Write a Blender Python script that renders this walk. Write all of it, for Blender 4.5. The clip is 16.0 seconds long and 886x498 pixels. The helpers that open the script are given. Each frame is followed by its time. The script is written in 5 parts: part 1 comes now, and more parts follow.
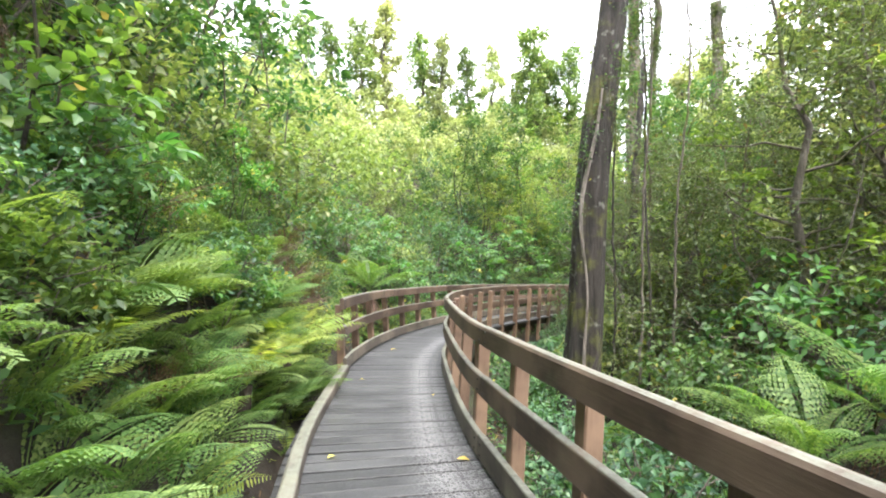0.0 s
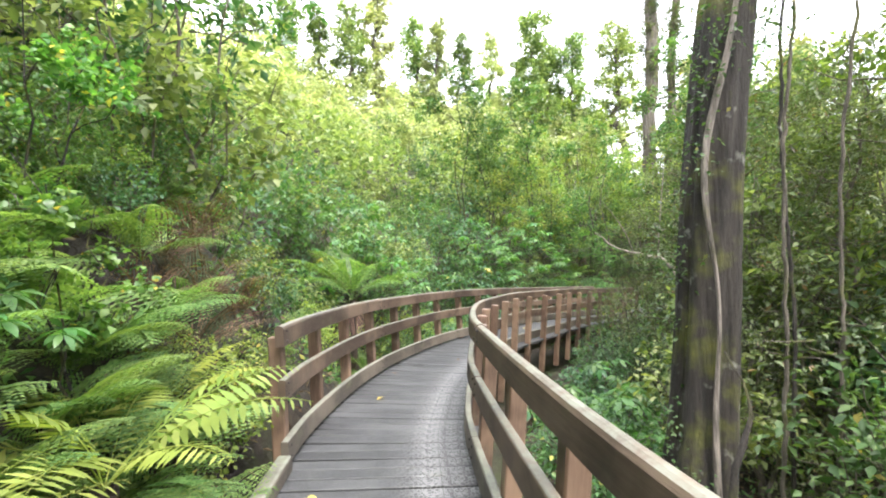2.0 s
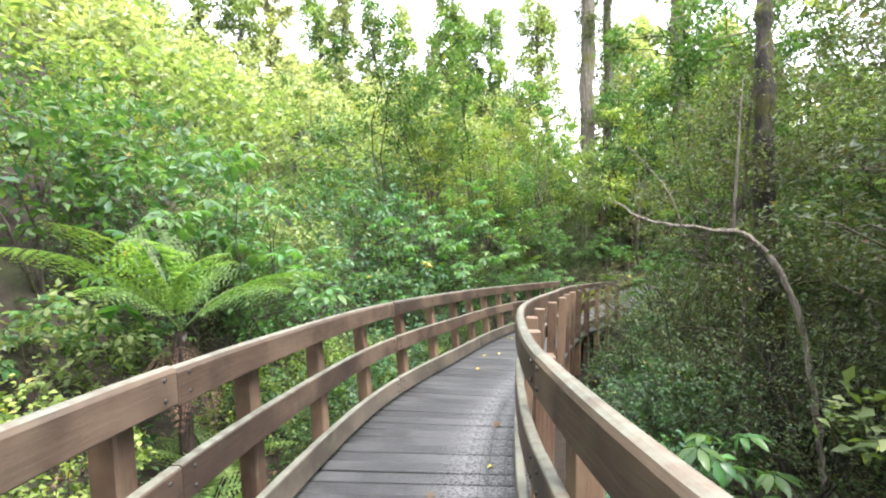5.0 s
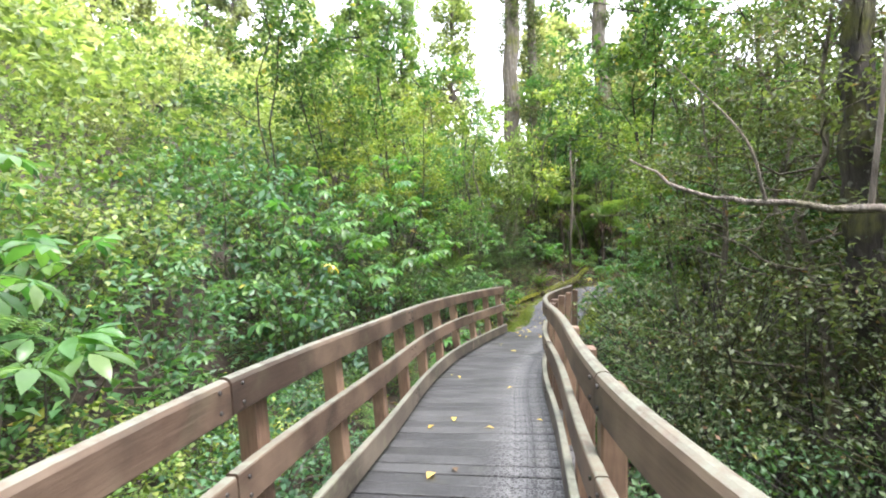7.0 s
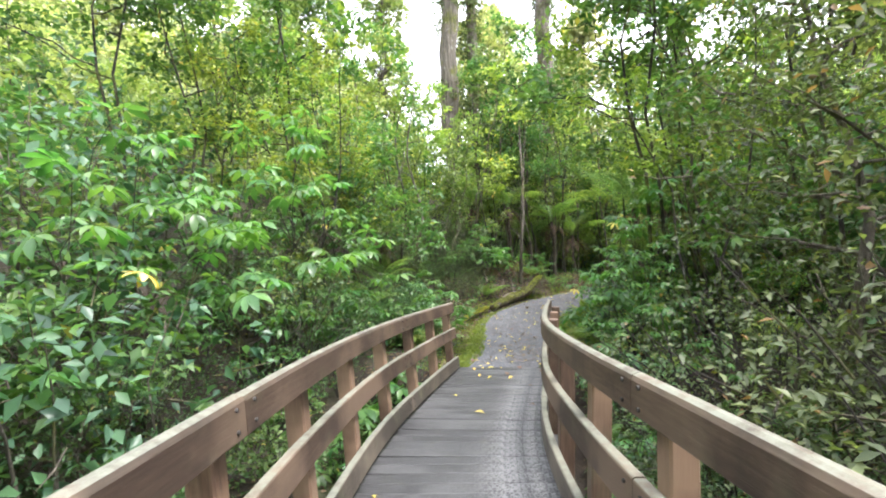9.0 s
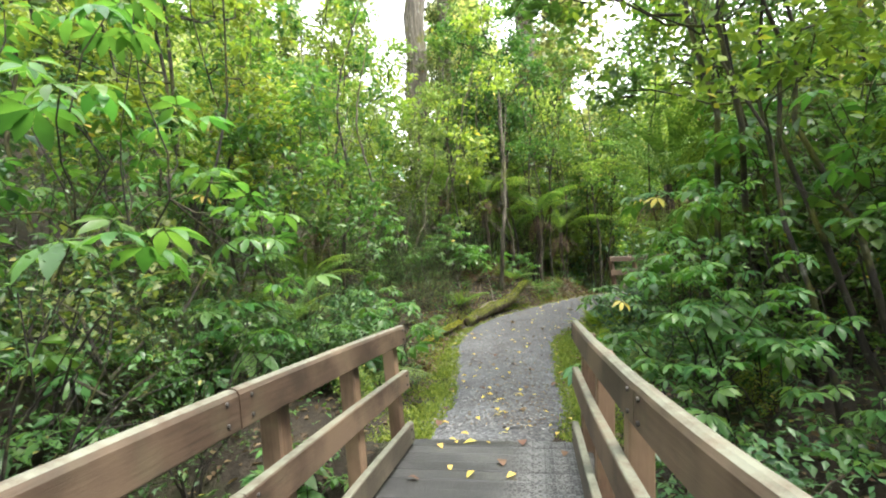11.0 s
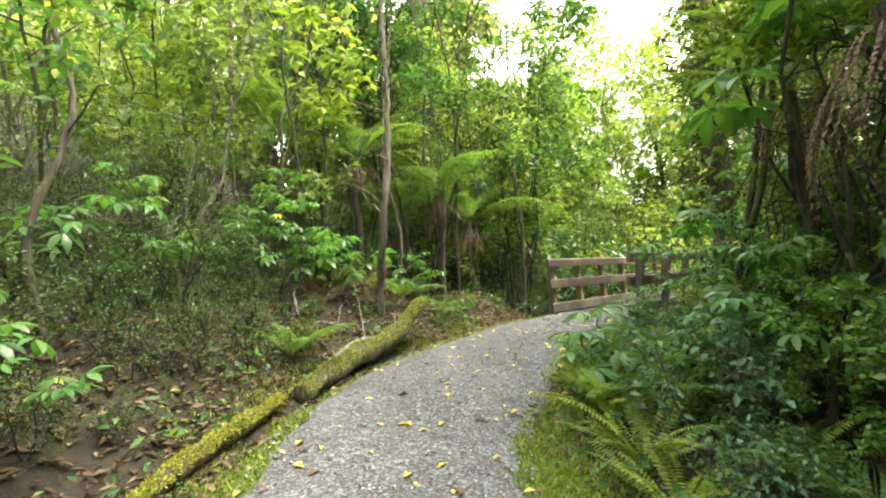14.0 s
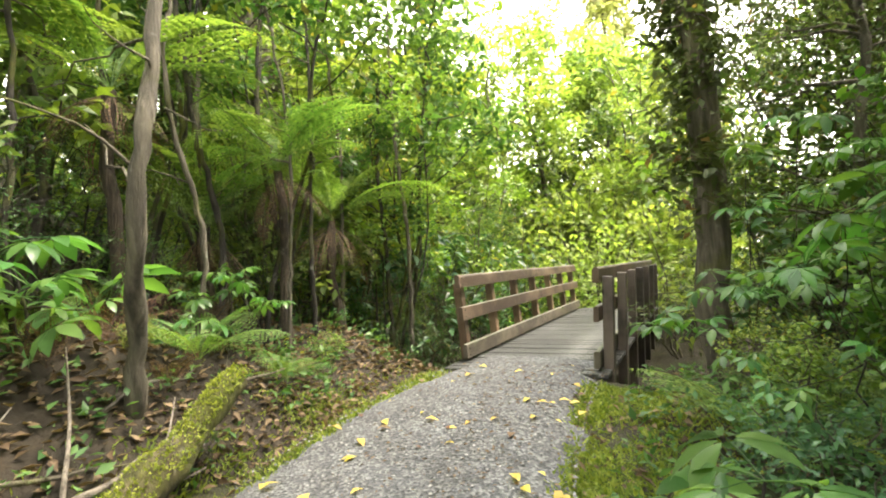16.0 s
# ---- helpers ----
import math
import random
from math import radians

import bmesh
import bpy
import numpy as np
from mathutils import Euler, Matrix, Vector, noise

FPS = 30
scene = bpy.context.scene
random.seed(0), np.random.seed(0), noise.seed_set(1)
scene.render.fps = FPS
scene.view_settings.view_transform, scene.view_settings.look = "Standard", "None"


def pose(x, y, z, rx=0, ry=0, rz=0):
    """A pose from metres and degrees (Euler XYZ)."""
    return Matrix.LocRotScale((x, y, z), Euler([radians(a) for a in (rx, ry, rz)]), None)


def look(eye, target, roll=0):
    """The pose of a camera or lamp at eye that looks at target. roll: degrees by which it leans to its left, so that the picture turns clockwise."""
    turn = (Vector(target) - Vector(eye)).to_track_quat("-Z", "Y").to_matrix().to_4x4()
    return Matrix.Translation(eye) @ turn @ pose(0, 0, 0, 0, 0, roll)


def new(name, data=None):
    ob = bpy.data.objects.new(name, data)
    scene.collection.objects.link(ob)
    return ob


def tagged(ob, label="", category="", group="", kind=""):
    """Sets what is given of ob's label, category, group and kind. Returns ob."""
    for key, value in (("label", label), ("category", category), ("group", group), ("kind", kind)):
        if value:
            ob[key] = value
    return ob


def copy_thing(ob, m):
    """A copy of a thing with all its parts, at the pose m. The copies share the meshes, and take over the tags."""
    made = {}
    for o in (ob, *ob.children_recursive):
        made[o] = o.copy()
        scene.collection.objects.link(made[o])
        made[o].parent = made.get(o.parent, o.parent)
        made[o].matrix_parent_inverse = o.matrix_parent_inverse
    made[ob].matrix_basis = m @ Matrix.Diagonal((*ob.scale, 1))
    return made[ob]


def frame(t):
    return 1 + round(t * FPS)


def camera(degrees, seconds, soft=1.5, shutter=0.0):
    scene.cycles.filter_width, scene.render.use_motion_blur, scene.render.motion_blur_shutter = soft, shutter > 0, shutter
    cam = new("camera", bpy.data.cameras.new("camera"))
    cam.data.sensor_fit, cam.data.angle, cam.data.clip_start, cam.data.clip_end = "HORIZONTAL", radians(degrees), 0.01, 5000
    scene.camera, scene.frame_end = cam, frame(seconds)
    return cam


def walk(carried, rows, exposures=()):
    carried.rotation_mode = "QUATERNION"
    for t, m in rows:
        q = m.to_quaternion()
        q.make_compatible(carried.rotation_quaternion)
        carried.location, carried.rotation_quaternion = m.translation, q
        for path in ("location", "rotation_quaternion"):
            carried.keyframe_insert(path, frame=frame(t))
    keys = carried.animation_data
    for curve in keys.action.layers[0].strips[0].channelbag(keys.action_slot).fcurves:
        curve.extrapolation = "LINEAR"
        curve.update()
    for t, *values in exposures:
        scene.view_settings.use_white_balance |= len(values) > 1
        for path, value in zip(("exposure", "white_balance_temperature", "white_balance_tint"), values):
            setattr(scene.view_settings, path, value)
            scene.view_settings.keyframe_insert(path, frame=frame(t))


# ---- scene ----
cam = camera(86.5, 16.0, soft=2.0)
METRES, EYE, TILT, LEAN, TURN = 24.0, 1.3, 2.5, 0.0, 0.0
ROWS = [
    (0.0, 0.0, 0.0, 0.0, -0.0, -0.0, 0.0),
    (0.5, -0.0028, 0.0297, -0.0014, -0.13, -0.02, 0.11),
    (1.0, -0.0042, 0.0602, -0.0027, -0.32, 0.06, 0.15),
    (1.5, -0.0066, 0.0902, -0.0043, -0.49, 0.07, 0.25),
    (2.0, -0.01, 0.1188, -0.0049, -0.8, -0.02, 0.14),
    (2.5, -0.0122, 0.1477, -0.0063, -1.07, -0.09, 0.31),
    (3.0, -0.0151, 0.1764, -0.008, -1.47, -0.25, 0.4),
    (5.5, -0.0133, 0.3276, -0.016, -14.97, -0.68, 1.54),
    (6.0, -0.0091, 0.3575, -0.0166, -18.21, -0.81, 1.47),
    (6.5, -0.0021, 0.3859, -0.0178, -21.17, -0.98, 1.41),
    (7.0, 0.0074, 0.4139, -0.018, -22.72, -0.87, 1.44),
    (7.5, 0.0179, 0.4425, -0.0201, -23.66, -0.71, 1.41),
    (8.0, 0.0304, 0.4701, -0.0221, -26.22, -0.38, 1.37),
    (8.5, 0.0437, 0.4976, -0.0235, -29.01, -0.13, 1.45),
    (11.0, 0.1273, 0.6214, -0.0334, -34.59, 0.72, 1.34),
    (11.5, 0.1483, 0.6476, -0.035, -35.53, 0.89, 1.36),
    (12.0, 0.1701, 0.6737, -0.0365, -37.39, 1.1, 1.39),
    (12.5, 0.1927, 0.6995, -0.0385, -39.06, 1.22, 1.54),
    (13.0, 0.2168, 0.7255, -0.0414, -41.66, 1.76, 1.44),
    (13.5, 0.2426, 0.7515, -0.0441, -45.22, 2.26, 1.36),
    (14.0, 0.2681, 0.7785, -0.0442, -49.01, 2.26, 1.14),
    (14.5, 0.295, 0.8025, -0.0416, -53.21, 2.13, 1.11),
    (15.0, 0.3187, 0.8243, -0.0391, -57.43, 2.01, 1.23),
    (15.5, 0.3433, 0.8431, -0.0371, -61.99, 1.86, 1.23),
    (16.0, 0.3666, 0.86, -0.0348, -66.49, 1.95, 1.55),
]
walk(cam, [(t, pose(0, 0, EYE, TILT, LEAN, TURN) @ pose(METRES * x, METRES * y, METRES * z, 90 + pitch, roll, yaw)) for t, x, y, z, yaw, pitch, roll in ROWS], [(0, 2.5, 6150, 16), (8.5, 2.57, 6050, 18), (11, 2.55, 6450, 10), (13.5, 2.8, 6800, 8), (15, 3.03, 7200, 9), (16, 3.03, 7250, 11)])

# ---- world, sun, exposure ----
SUN_EL, SUN_AZ = radians(66), radians(150)   # height above the horizon; bearing, clockwise from +y
world = bpy.data.worlds.new("sky")
scene.world = world
world.use_nodes = True
wn = world.node_tree.nodes
sky = wn.new("ShaderNodeTexSky")
sky.sky_type, sky.sun_disc = "NISHITA", False
sky.sun_elevation, sky.sun_rotation = SUN_EL, SUN_AZ
sky.air_density, sky.dust_density, sky.ozone_density = 1.0, 4.0, 1.0
cloud = wn.new("ShaderNodeMix")            # thin high cloud whitens the sky
cloud.data_type = "RGBA"
cloud.inputs[0].default_value = 0.7
cloud.inputs[7].default_value = (8.0, 8.0, 7.6, 1)
world.node_tree.links.new(sky.outputs[0], cloud.inputs[6])
world.node_tree.links.new(cloud.outputs[2], wn["Background"].inputs[0])
wn["Background"].inputs[1].default_value = 0.15
sun_data = bpy.data.lights.new("sun", "SUN")
sun_data.energy, sun_data.angle, sun_data.color = 1.45, radians(20), (1.0, 0.95, 0.84)
sun = new("sun", sun_data)
sun_dir = Vector((math.sin(SUN_AZ) * math.cos(SUN_EL), math.cos(SUN_AZ) * math.cos(SUN_EL), math.sin(SUN_EL)))
sun.matrix_world = look(sun_dir * 60, (0, 0, 0))


# ---- materials ----
def material(name):
    m = bpy.data.materials.new(name)
    m.use_nodes = True
    nt = m.node_tree
    return m, nt, nt.nodes["Principled BSDF"], nt.links.new


def ramp(nt, fac, stops):
    r = nt.nodes.new("ShaderNodeValToRGB")
    els = r.color_ramp.elements
    while len(els) < len(stops):
        els.new(0.5)
    for e, (p, c) in zip(els, stops):
        e.position, e.color = p, (*c, 1)
    nt.links.new(fac, r.inputs[0])
    return r.outputs[0]


def noise_tex(nt, scale, detail=5.0, rough=0.6, coords="Object", stretch=None, piecewise=False):
    """piecewise: every object takes another part of the pattern."""
    tc = nt.nodes.new("ShaderNodeTexCoord")
    n = nt.nodes.new("ShaderNodeTexNoise")
    n.inputs["Scale"].default_value, n.inputs["Detail"].default_value, n.inputs["Roughness"].default_value = scale, detail, rough
    src = tc.outputs[coords]
    if piecewise:
        info = nt.nodes.new("ShaderNodeObjectInfo")
        far = nt.nodes.new("ShaderNodeVectorMath")
        far.operation = "MULTIPLY_ADD"
        far.inputs[1].default_value = (37.0, 91.0, 13.0)
        nt.links.new(info.outputs["Random"], far.inputs[0])
        nt.links.new(src, far.inputs[2])
        src = far.outputs[0]
    if stretch:
        mp = nt.nodes.new("ShaderNodeMapping")
        mp.inputs["Scale"].default_value = stretch
        nt.links.new(src, mp.inputs[0])
        src = mp.outputs[0]
    nt.links.new(src, n.inputs["Vector"])
    return n.outputs["Fac"]


def bump(nt, bsdf, height, strength=0.4, dist=0.01):
    b = nt.nodes.new("ShaderNodeBump")
    b.inputs["Strength"].default_value, b.inputs["Distance"].default_value = strength, dist
    nt.links.new(height, b.inputs["Height"])
    nt.links.new(b.outputs[0], bsdf.inputs["Normal"])


def mixed(nt, a, b, fac, mode="MIX"):
    m = nt.nodes.new("ShaderNodeMix")
    m.data_type, m.blend_type = "RGBA", mode
    for val, sock in ((fac, m.inputs[0]), (a, m.inputs[6]), (b, m.inputs[7])):
        if isinstance(val, (int, float)):
            sock.default_value = val
        elif isinstance(val, tuple):
            sock.default_value = (*val, 1)
        else:
            nt.links.new(val, sock)
    return m.outputs[2]


def leaf_material(name, dark, mid, light, gloss=0.45, through_light=0.45, old=None):
    """Leaf: colour varies leaf by leaf and plant by plant; light passes through it."""
    m, nt, p, link = material(name)
    geo = nt.nodes.new("ShaderNodeNewGeometry")
    info = nt.nodes.new("ShaderNodeObjectInfo")
    stops = [(0.0, dark), (0.5, mid), (0.93, light)]
    if old:
        stops += [(0.975, light), (0.98, old)]
    col = ramp(nt, geo.outputs["Random Per Island"], stops)
    hue = nt.nodes.new("ShaderNodeHueSaturation")
    rnd = nt.nodes.new("ShaderNodeMapRange")
    rnd.inputs["To Min"].default_value, rnd.inputs["To Max"].default_value = 0.78, 1.22
    link(info.outputs["Random"], rnd.inputs["Value"])
    link(rnd.outputs[0], hue.inputs["Value"])
    link(col, hue.inputs["Color"])
    shift = nt.nodes.new("ShaderNodeMapRange")
    shift.inputs["To Min"].default_value, shift.inputs["To Max"].default_value = 0.478, 0.522
    turn = nt.nodes.new("ShaderNodeMath")
    turn.operation = "FRACT"
    times = nt.nodes.new("ShaderNodeMath")
    times.operation = "MULTIPLY"
    times.inputs[1].default_value = 7.3
    link(info.outputs["Random"], times.inputs[0])
    link(times.outputs[0], turn.inputs[0])
    link(turn.outputs[0], shift.inputs["Value"])
    link(shift.outputs[0], hue.inputs["Hue"])
    hue.inputs["Saturation"].default_value = 0.92
    patch = noise_tex(nt, 9.0, 3.0)
    var = nt.nodes.new("ShaderNodeMapRange")
    var.inputs["To Min"].default_value, var.inputs["To Max"].default_value = 0.72, 1.3
    link(patch, var.inputs["Value"])
    vm = nt.nodes.new("ShaderNodeVectorMath")
    vm.operation = "SCALE"
    link(hue.outputs[0], vm.inputs[0])
    link(var.outputs[0], vm.inputs["Scale"])
    link(vm.outputs[0], p.inputs["Base Color"])
    p.inputs["Roughness"].default_value = gloss
    p.inputs["Specular IOR Level"].default_value = 0.4
    bump(nt, p, noise_tex(nt, 55.0, 3.0), 0.35, 0.004)
    tr = nt.nodes.new("ShaderNodeBsdfTranslucent")
    warm = mixed(nt, vm.outputs[0], (1.1, 1.2, 0.45), 1.0, "MULTIPLY")
    link(warm, tr.inputs["Color"])
    mix = nt.nodes.new("ShaderNodeMixShader")
    mix.inputs[0].default_value = through_light
    link(p.outputs[0], mix.inputs[1])
    link(tr.outputs[0], mix.inputs[2])
    link(mix.outputs[0], nt.nodes["Material Output"].inputs["Surface"])
    return m


LEAF_BRIGHT = leaf_material("leaf_yellow_green", (0.085, 0.15, 0.022), (0.16, 0.25, 0.038), (0.27, 0.36, 0.06), old=(0.42, 0.36, 0.05))
LEAF_MID = leaf_material("leaf_mid_green", (0.038, 0.095, 0.025), (0.07, 0.155, 0.042), (0.125, 0.22, 0.058), old=(0.34, 0.31, 0.05))
LEAF_DARK = leaf_material("leaf_dark_green", (0.024, 0.058, 0.018), (0.045, 0.098, 0.03), (0.082, 0.15, 0.046), 0.35, old=(0.22, 0.2, 0.05))
LEAF_BLUE = leaf_material("leaf_blue_green", (0.03, 0.085, 0.04), (0.06, 0.15, 0.065), (0.115, 0.225, 0.095), 0.32)
LEAF_OLIVE = leaf_material("leaf_olive", (0.042, 0.066, 0.025), (0.078, 0.112, 0.045), (0.135, 0.175, 0.075), old=(0.2, 0.13, 0.06))
LEAF_PALM = leaf_material("leaf_broad_glossy", (0.042, 0.125, 0.034), (0.075, 0.195, 0.052), (0.14, 0.275, 0.065), 0.28, 0.5, old=(0.5, 0.42, 0.05))
LEAF_FERN = leaf_material("leaf_fern", (0.08, 0.155, 0.038), (0.13, 0.225, 0.055), (0.2, 0.3, 0.08), 0.5, 0.5)
LEAF_FERN_YELLOW = leaf_material("leaf_fern_young", (0.17, 0.24, 0.03), (0.25, 0.33, 0.045), (0.34, 0.4, 0.08), 0.5, 0.55)
LEAF_DEAD = leaf_material("leaf_dead_brown", (0.06, 0.034, 0.02), (0.12, 0.068, 0.04), (0.21, 0.135, 0.08), 0.7, 0.25)
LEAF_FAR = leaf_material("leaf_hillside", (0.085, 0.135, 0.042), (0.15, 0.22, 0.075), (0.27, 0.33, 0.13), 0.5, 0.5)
LEAF_LARGE = leaf_material("leaf_large_bright", (0.055, 0.145, 0.025), (0.11, 0.235, 0.04), (0.2, 0.33, 0.06), 0.35, 0.5, old=(0.5, 0.4, 0.05))
# sun and backlight are painted into this raised leaf colour
LEAF_SUN_TINT = leaf_material("leaf_sun_tinted_yellow_green", (0.17, 0.25, 0.06), (0.27, 0.37, 0.09), (0.4, 0.48, 0.15), 0.5, 0.55)
# distance haze is painted into these pale leaf colours
LEAF_HAZED = leaf_material("leaf_ridge_hazed", (0.19, 0.22, 0.11), (0.31, 0.34, 0.18), (0.48, 0.5, 0.29), 0.6, 0.5)
LEAF_YELLOW = leaf_material("leaf_fallen_yellow", (0.45, 0.33, 0.04), (0.6, 0.45, 0.06), (0.66, 0.55, 0.16), 0.5, 0.4)


def bark_material(name, dark, light, moss=0.0, scale=10.0):
    m, nt, p, link = material(name)
    n = noise_tex(nt, scale, 8, 0.7, stretch=(1, 1, 0.22))
    col = ramp(nt, n, [(0.3, dark), (0.7, light)])
    big = noise_tex(nt, 1.7, 4, 0.6)
    col = mixed(nt, col, (0.42, 0.42, 0.36), ramp(nt, noise_tex(nt, 6, 3), [(0.62, (0, 0, 0)), (0.72, (0.5, 0.5, 0.5))]))
    if moss:
        col = mixed(nt, col, mixed(nt, (0.05, 0.06, 0.012), (0.15, 0.15, 0.025), noise_tex(nt, 22, 4)), ramp(nt, big, [(0.62 - 0.35 * moss, (0, 0, 0)), (0.75 - 0.35 * moss, (1, 1, 1))]))
    p.inputs["Roughness"].default_value = 0.9
    ridge = noise_tex(nt, scale * 1.6, 4, 0.6, stretch=(1, 1, 0.1))
    col = mixed(nt, col, ramp(nt, ridge, [(0.35, (0.25, 0.25, 0.25)), (0.6, (1, 1, 1))]), 0.8, "MULTIPLY")
    link(col, p.inputs["Base Color"])
    both = nt.nodes.new("ShaderNodeMath")
    link(n, both.inputs[0]), link(ridge, both.inputs[1])
    bump(nt, p, both.outputs[0], 1.0, 0.045)
    return m


BARK = bark_material("bark_dark", (0.016, 0.0135, 0.011), (0.056, 0.047, 0.036), 0.32)
BARK_GREY = bark_material("bark_grey", (0.07, 0.06, 0.046), (0.19, 0.165, 0.125), 0.3)
BARK_FERN = bark_material("tree_fern_trunk", (0.03, 0.02, 0.015), (0.11, 0.08, 0.055), 0.1, 26)
BARK_PALE = bark_material("vine_bark_pale", (0.15, 0.125, 0.10), (0.38, 0.33, 0.28), 0.1, 16)
MOSSY = bark_material("mossy_log_bark", (0.05, 0.036, 0.02), (0.14, 0.105, 0.06), 0.5, 14)


def timber_material(name, dark, mid, light, stretch, netting=False, green=0.25, coords="Object", lichen=0.0):
    m, nt, p, link = material(name)
    loose = coords == "Object"
    grain = noise_tex(nt, 14.0, 7, 0.65, coords, stretch, loose)
    info = nt.nodes.new("ShaderNodeObjectInfo")
    col = ramp(nt, grain, [(0.25, dark), (0.5, mid), (0.8, light)])
    hue = nt.nodes.new("ShaderNodeHueSaturation")
    rnd = nt.nodes.new("ShaderNodeMapRange")
    rnd.inputs["To Min"].default_value, rnd.inputs["To Max"].default_value = 0.68, 1.32
    link(info.outputs["Random"], rnd.inputs["Value"])
    link(rnd.outputs[0], hue.inputs["Value"])
    link(col, hue.inputs["Color"])
    stain = noise_tex(nt, 2.6, 5, 0.65, "Object", None, loose)
    col = mixed(nt, hue.outputs[0], tuple(0.8 * k for k in dark), ramp(nt, stain, [(0.5, (0, 0, 0)), (0.64, (0.8, 0.8, 0.8))]))
    col = mixed(nt, col, (0.19, 0.21, 0.12), ramp(nt, noise_tex(nt, 5.5, 4, 0.6, "Object", None, loose), [(0.55, (0, 0, 0)), (0.8, (green, green, green))]))
    pale = ramp(nt, noise_tex(nt, 1.3, 4, 0.6, coords, None, loose), [(0.46, (0, 0, 0)), (0.6, (0.72, 0.72, 0.72))])
    col = mixed(nt, col, tuple(1.6 * k for k in light), pale)
    if lichen:
        geo = nt.nodes.new("ShaderNodeNewGeometry")
        axis = nt.nodes.new("ShaderNodeSeparateXYZ")
        link(geo.outputs["Normal"], axis.inputs[0])
        up = ramp(nt, axis.outputs["Z"], [(0.45, (0, 0, 0)), (0.8, (1, 1, 1))])
        spots = ramp(nt, noise_tex(nt, 16, 6, 0.7), [(0.35, (0.15, 0.15, 0.15)), (0.6, (lichen, lichen, lichen))])
        col = mixed(nt, col, (0.16, 0.175, 0.135), mixed(nt, up, spots, 1.0, "MULTIPLY"))
    link(col, p.inputs["Base Color"])
    p.inputs["Roughness"].default_value = 0.6
    h = grain
    if netting:
        tc = nt.nodes.new("ShaderNodeTexCoord")
        v = nt.nodes.new("ShaderNodeTexVoronoi")
        v.feature = "DISTANCE_TO_EDGE"
        v.inputs["Scale"].default_value, v.inputs["Randomness"].default_value = 38.0, 0.55
        link(tc.outputs["Object"], v.inputs["Vector"])
        wire = ramp(nt, v.outputs["Distance"], [(0.05, (1, 1, 1)), (0.11, (0, 0, 0))])
        col2 = mixed(nt, col, (0.3, 0.3, 0.3), wire)
        f = nt.nodes.new("ShaderNodeMix")
        f.data_type = "RGBA"
        side = nt.nodes.new("ShaderNodeSeparateXYZ")
        link(tc.outputs["Object"], side.inputs[0])
        strip = ramp(nt, side.outputs["Y"], [(0.0, (1, 1, 1)), (0.06, (0.12, 0.12, 0.12))])
        place = nt.nodes.new("ShaderNodeMapRange")
        place.inputs["From Min"].default_value, place.inputs["From Max"].default_value = -0.3, 3.0
        link(side.outputs["Y"], place.inputs["Value"])
        nt.links.new(place.outputs[0], strip.node.inputs[0])
        worn = ramp(nt, noise_tex(nt, 1.7, 3, 0.5), [(0.4, (0.08, 0.08, 0.08)), (0.58, (0.42, 0.42, 0.42))])
        link(mixed(nt, strip, worn, 1.0, "MULTIPLY"), f.inputs[0])
        link(col, f.inputs[6]), link(col2, f.inputs[7])
        link(f.outputs[2], p.inputs["Base Color"])
        add = nt.nodes.new("ShaderNodeMath")
        link(grain, add.inputs[0]), link(wire, add.inputs[1])
        h = add.outputs[0]
    bump(nt, p, h, 0.4, 0.005)
    return m


RAIL = timber_material("rail_timber", (0.027, 0.0165, 0.011), (0.053, 0.033, 0.0215), (0.092, 0.064, 0.043), (0.35, 5, 1), green=0.2, coords="UV", lichen=0.8)
POST = timber_material("post_timber", (0.052, 0.03, 0.019), (0.1, 0.06, 0.038), (0.16, 0.106, 0.068), (5, 5, 0.5))
POST_DARK = timber_material("post_timber_dark", (0.03, 0.024, 0.022), (0.055, 0.042, 0.036), (0.09, 0.07, 0.06), (5, 5, 0.5))
DECK = timber_material("deck_timber", (0.0108, 0.0114, 0.0117), (0.0195, 0.0205, 0.021), (0.034, 0.035, 0.035), (7, 0.6, 7), True, 0.1)
KERB = timber_material("kerb_timber", (0.034, 0.028, 0.021), (0.06, 0.05, 0.038), (0.095, 0.08, 0.06), (0.35, 5, 1), green=0.6, coords="UV", lichen=0.7)

STEEL, nt, p, link = material("galvanised_bolt")
p.inputs["Base Color"].default_value, p.inputs["Metallic"].default_value, p.inputs["Roughness"].default_value = (0.05, 0.045, 0.04, 1), 0.4, 0.7

SOIL, nt, p, link = material("forest_soil_litter")
a = ramp(nt, noise_tex(nt, 7, 9, 0.7, "Object"), [(0.3, (0.012, 0.009, 0.006)), (0.55, (0.032, 0.024, 0.015)), (0.75, (0.07, 0.05, 0.028))])
b = ramp(nt, noise_tex(nt, 45, 4, 0.6, "Object"), [(0.3, (0.018, 0.028, 0.008)), (0.7, (0.06, 0.085, 0.02))])
link(mixed(nt, a, b, ramp(nt, noise_tex(nt, 0.8, 4), [(0.52, (0, 0, 0)), (0.66, (0.7, 0.7, 0.7))])), p.inputs["Base Color"])
p.inputs["Roughness"].default_value = 0.95
bump(nt, p, noise_tex(nt, 18, 8, 0.7), 0.9, 0.06)

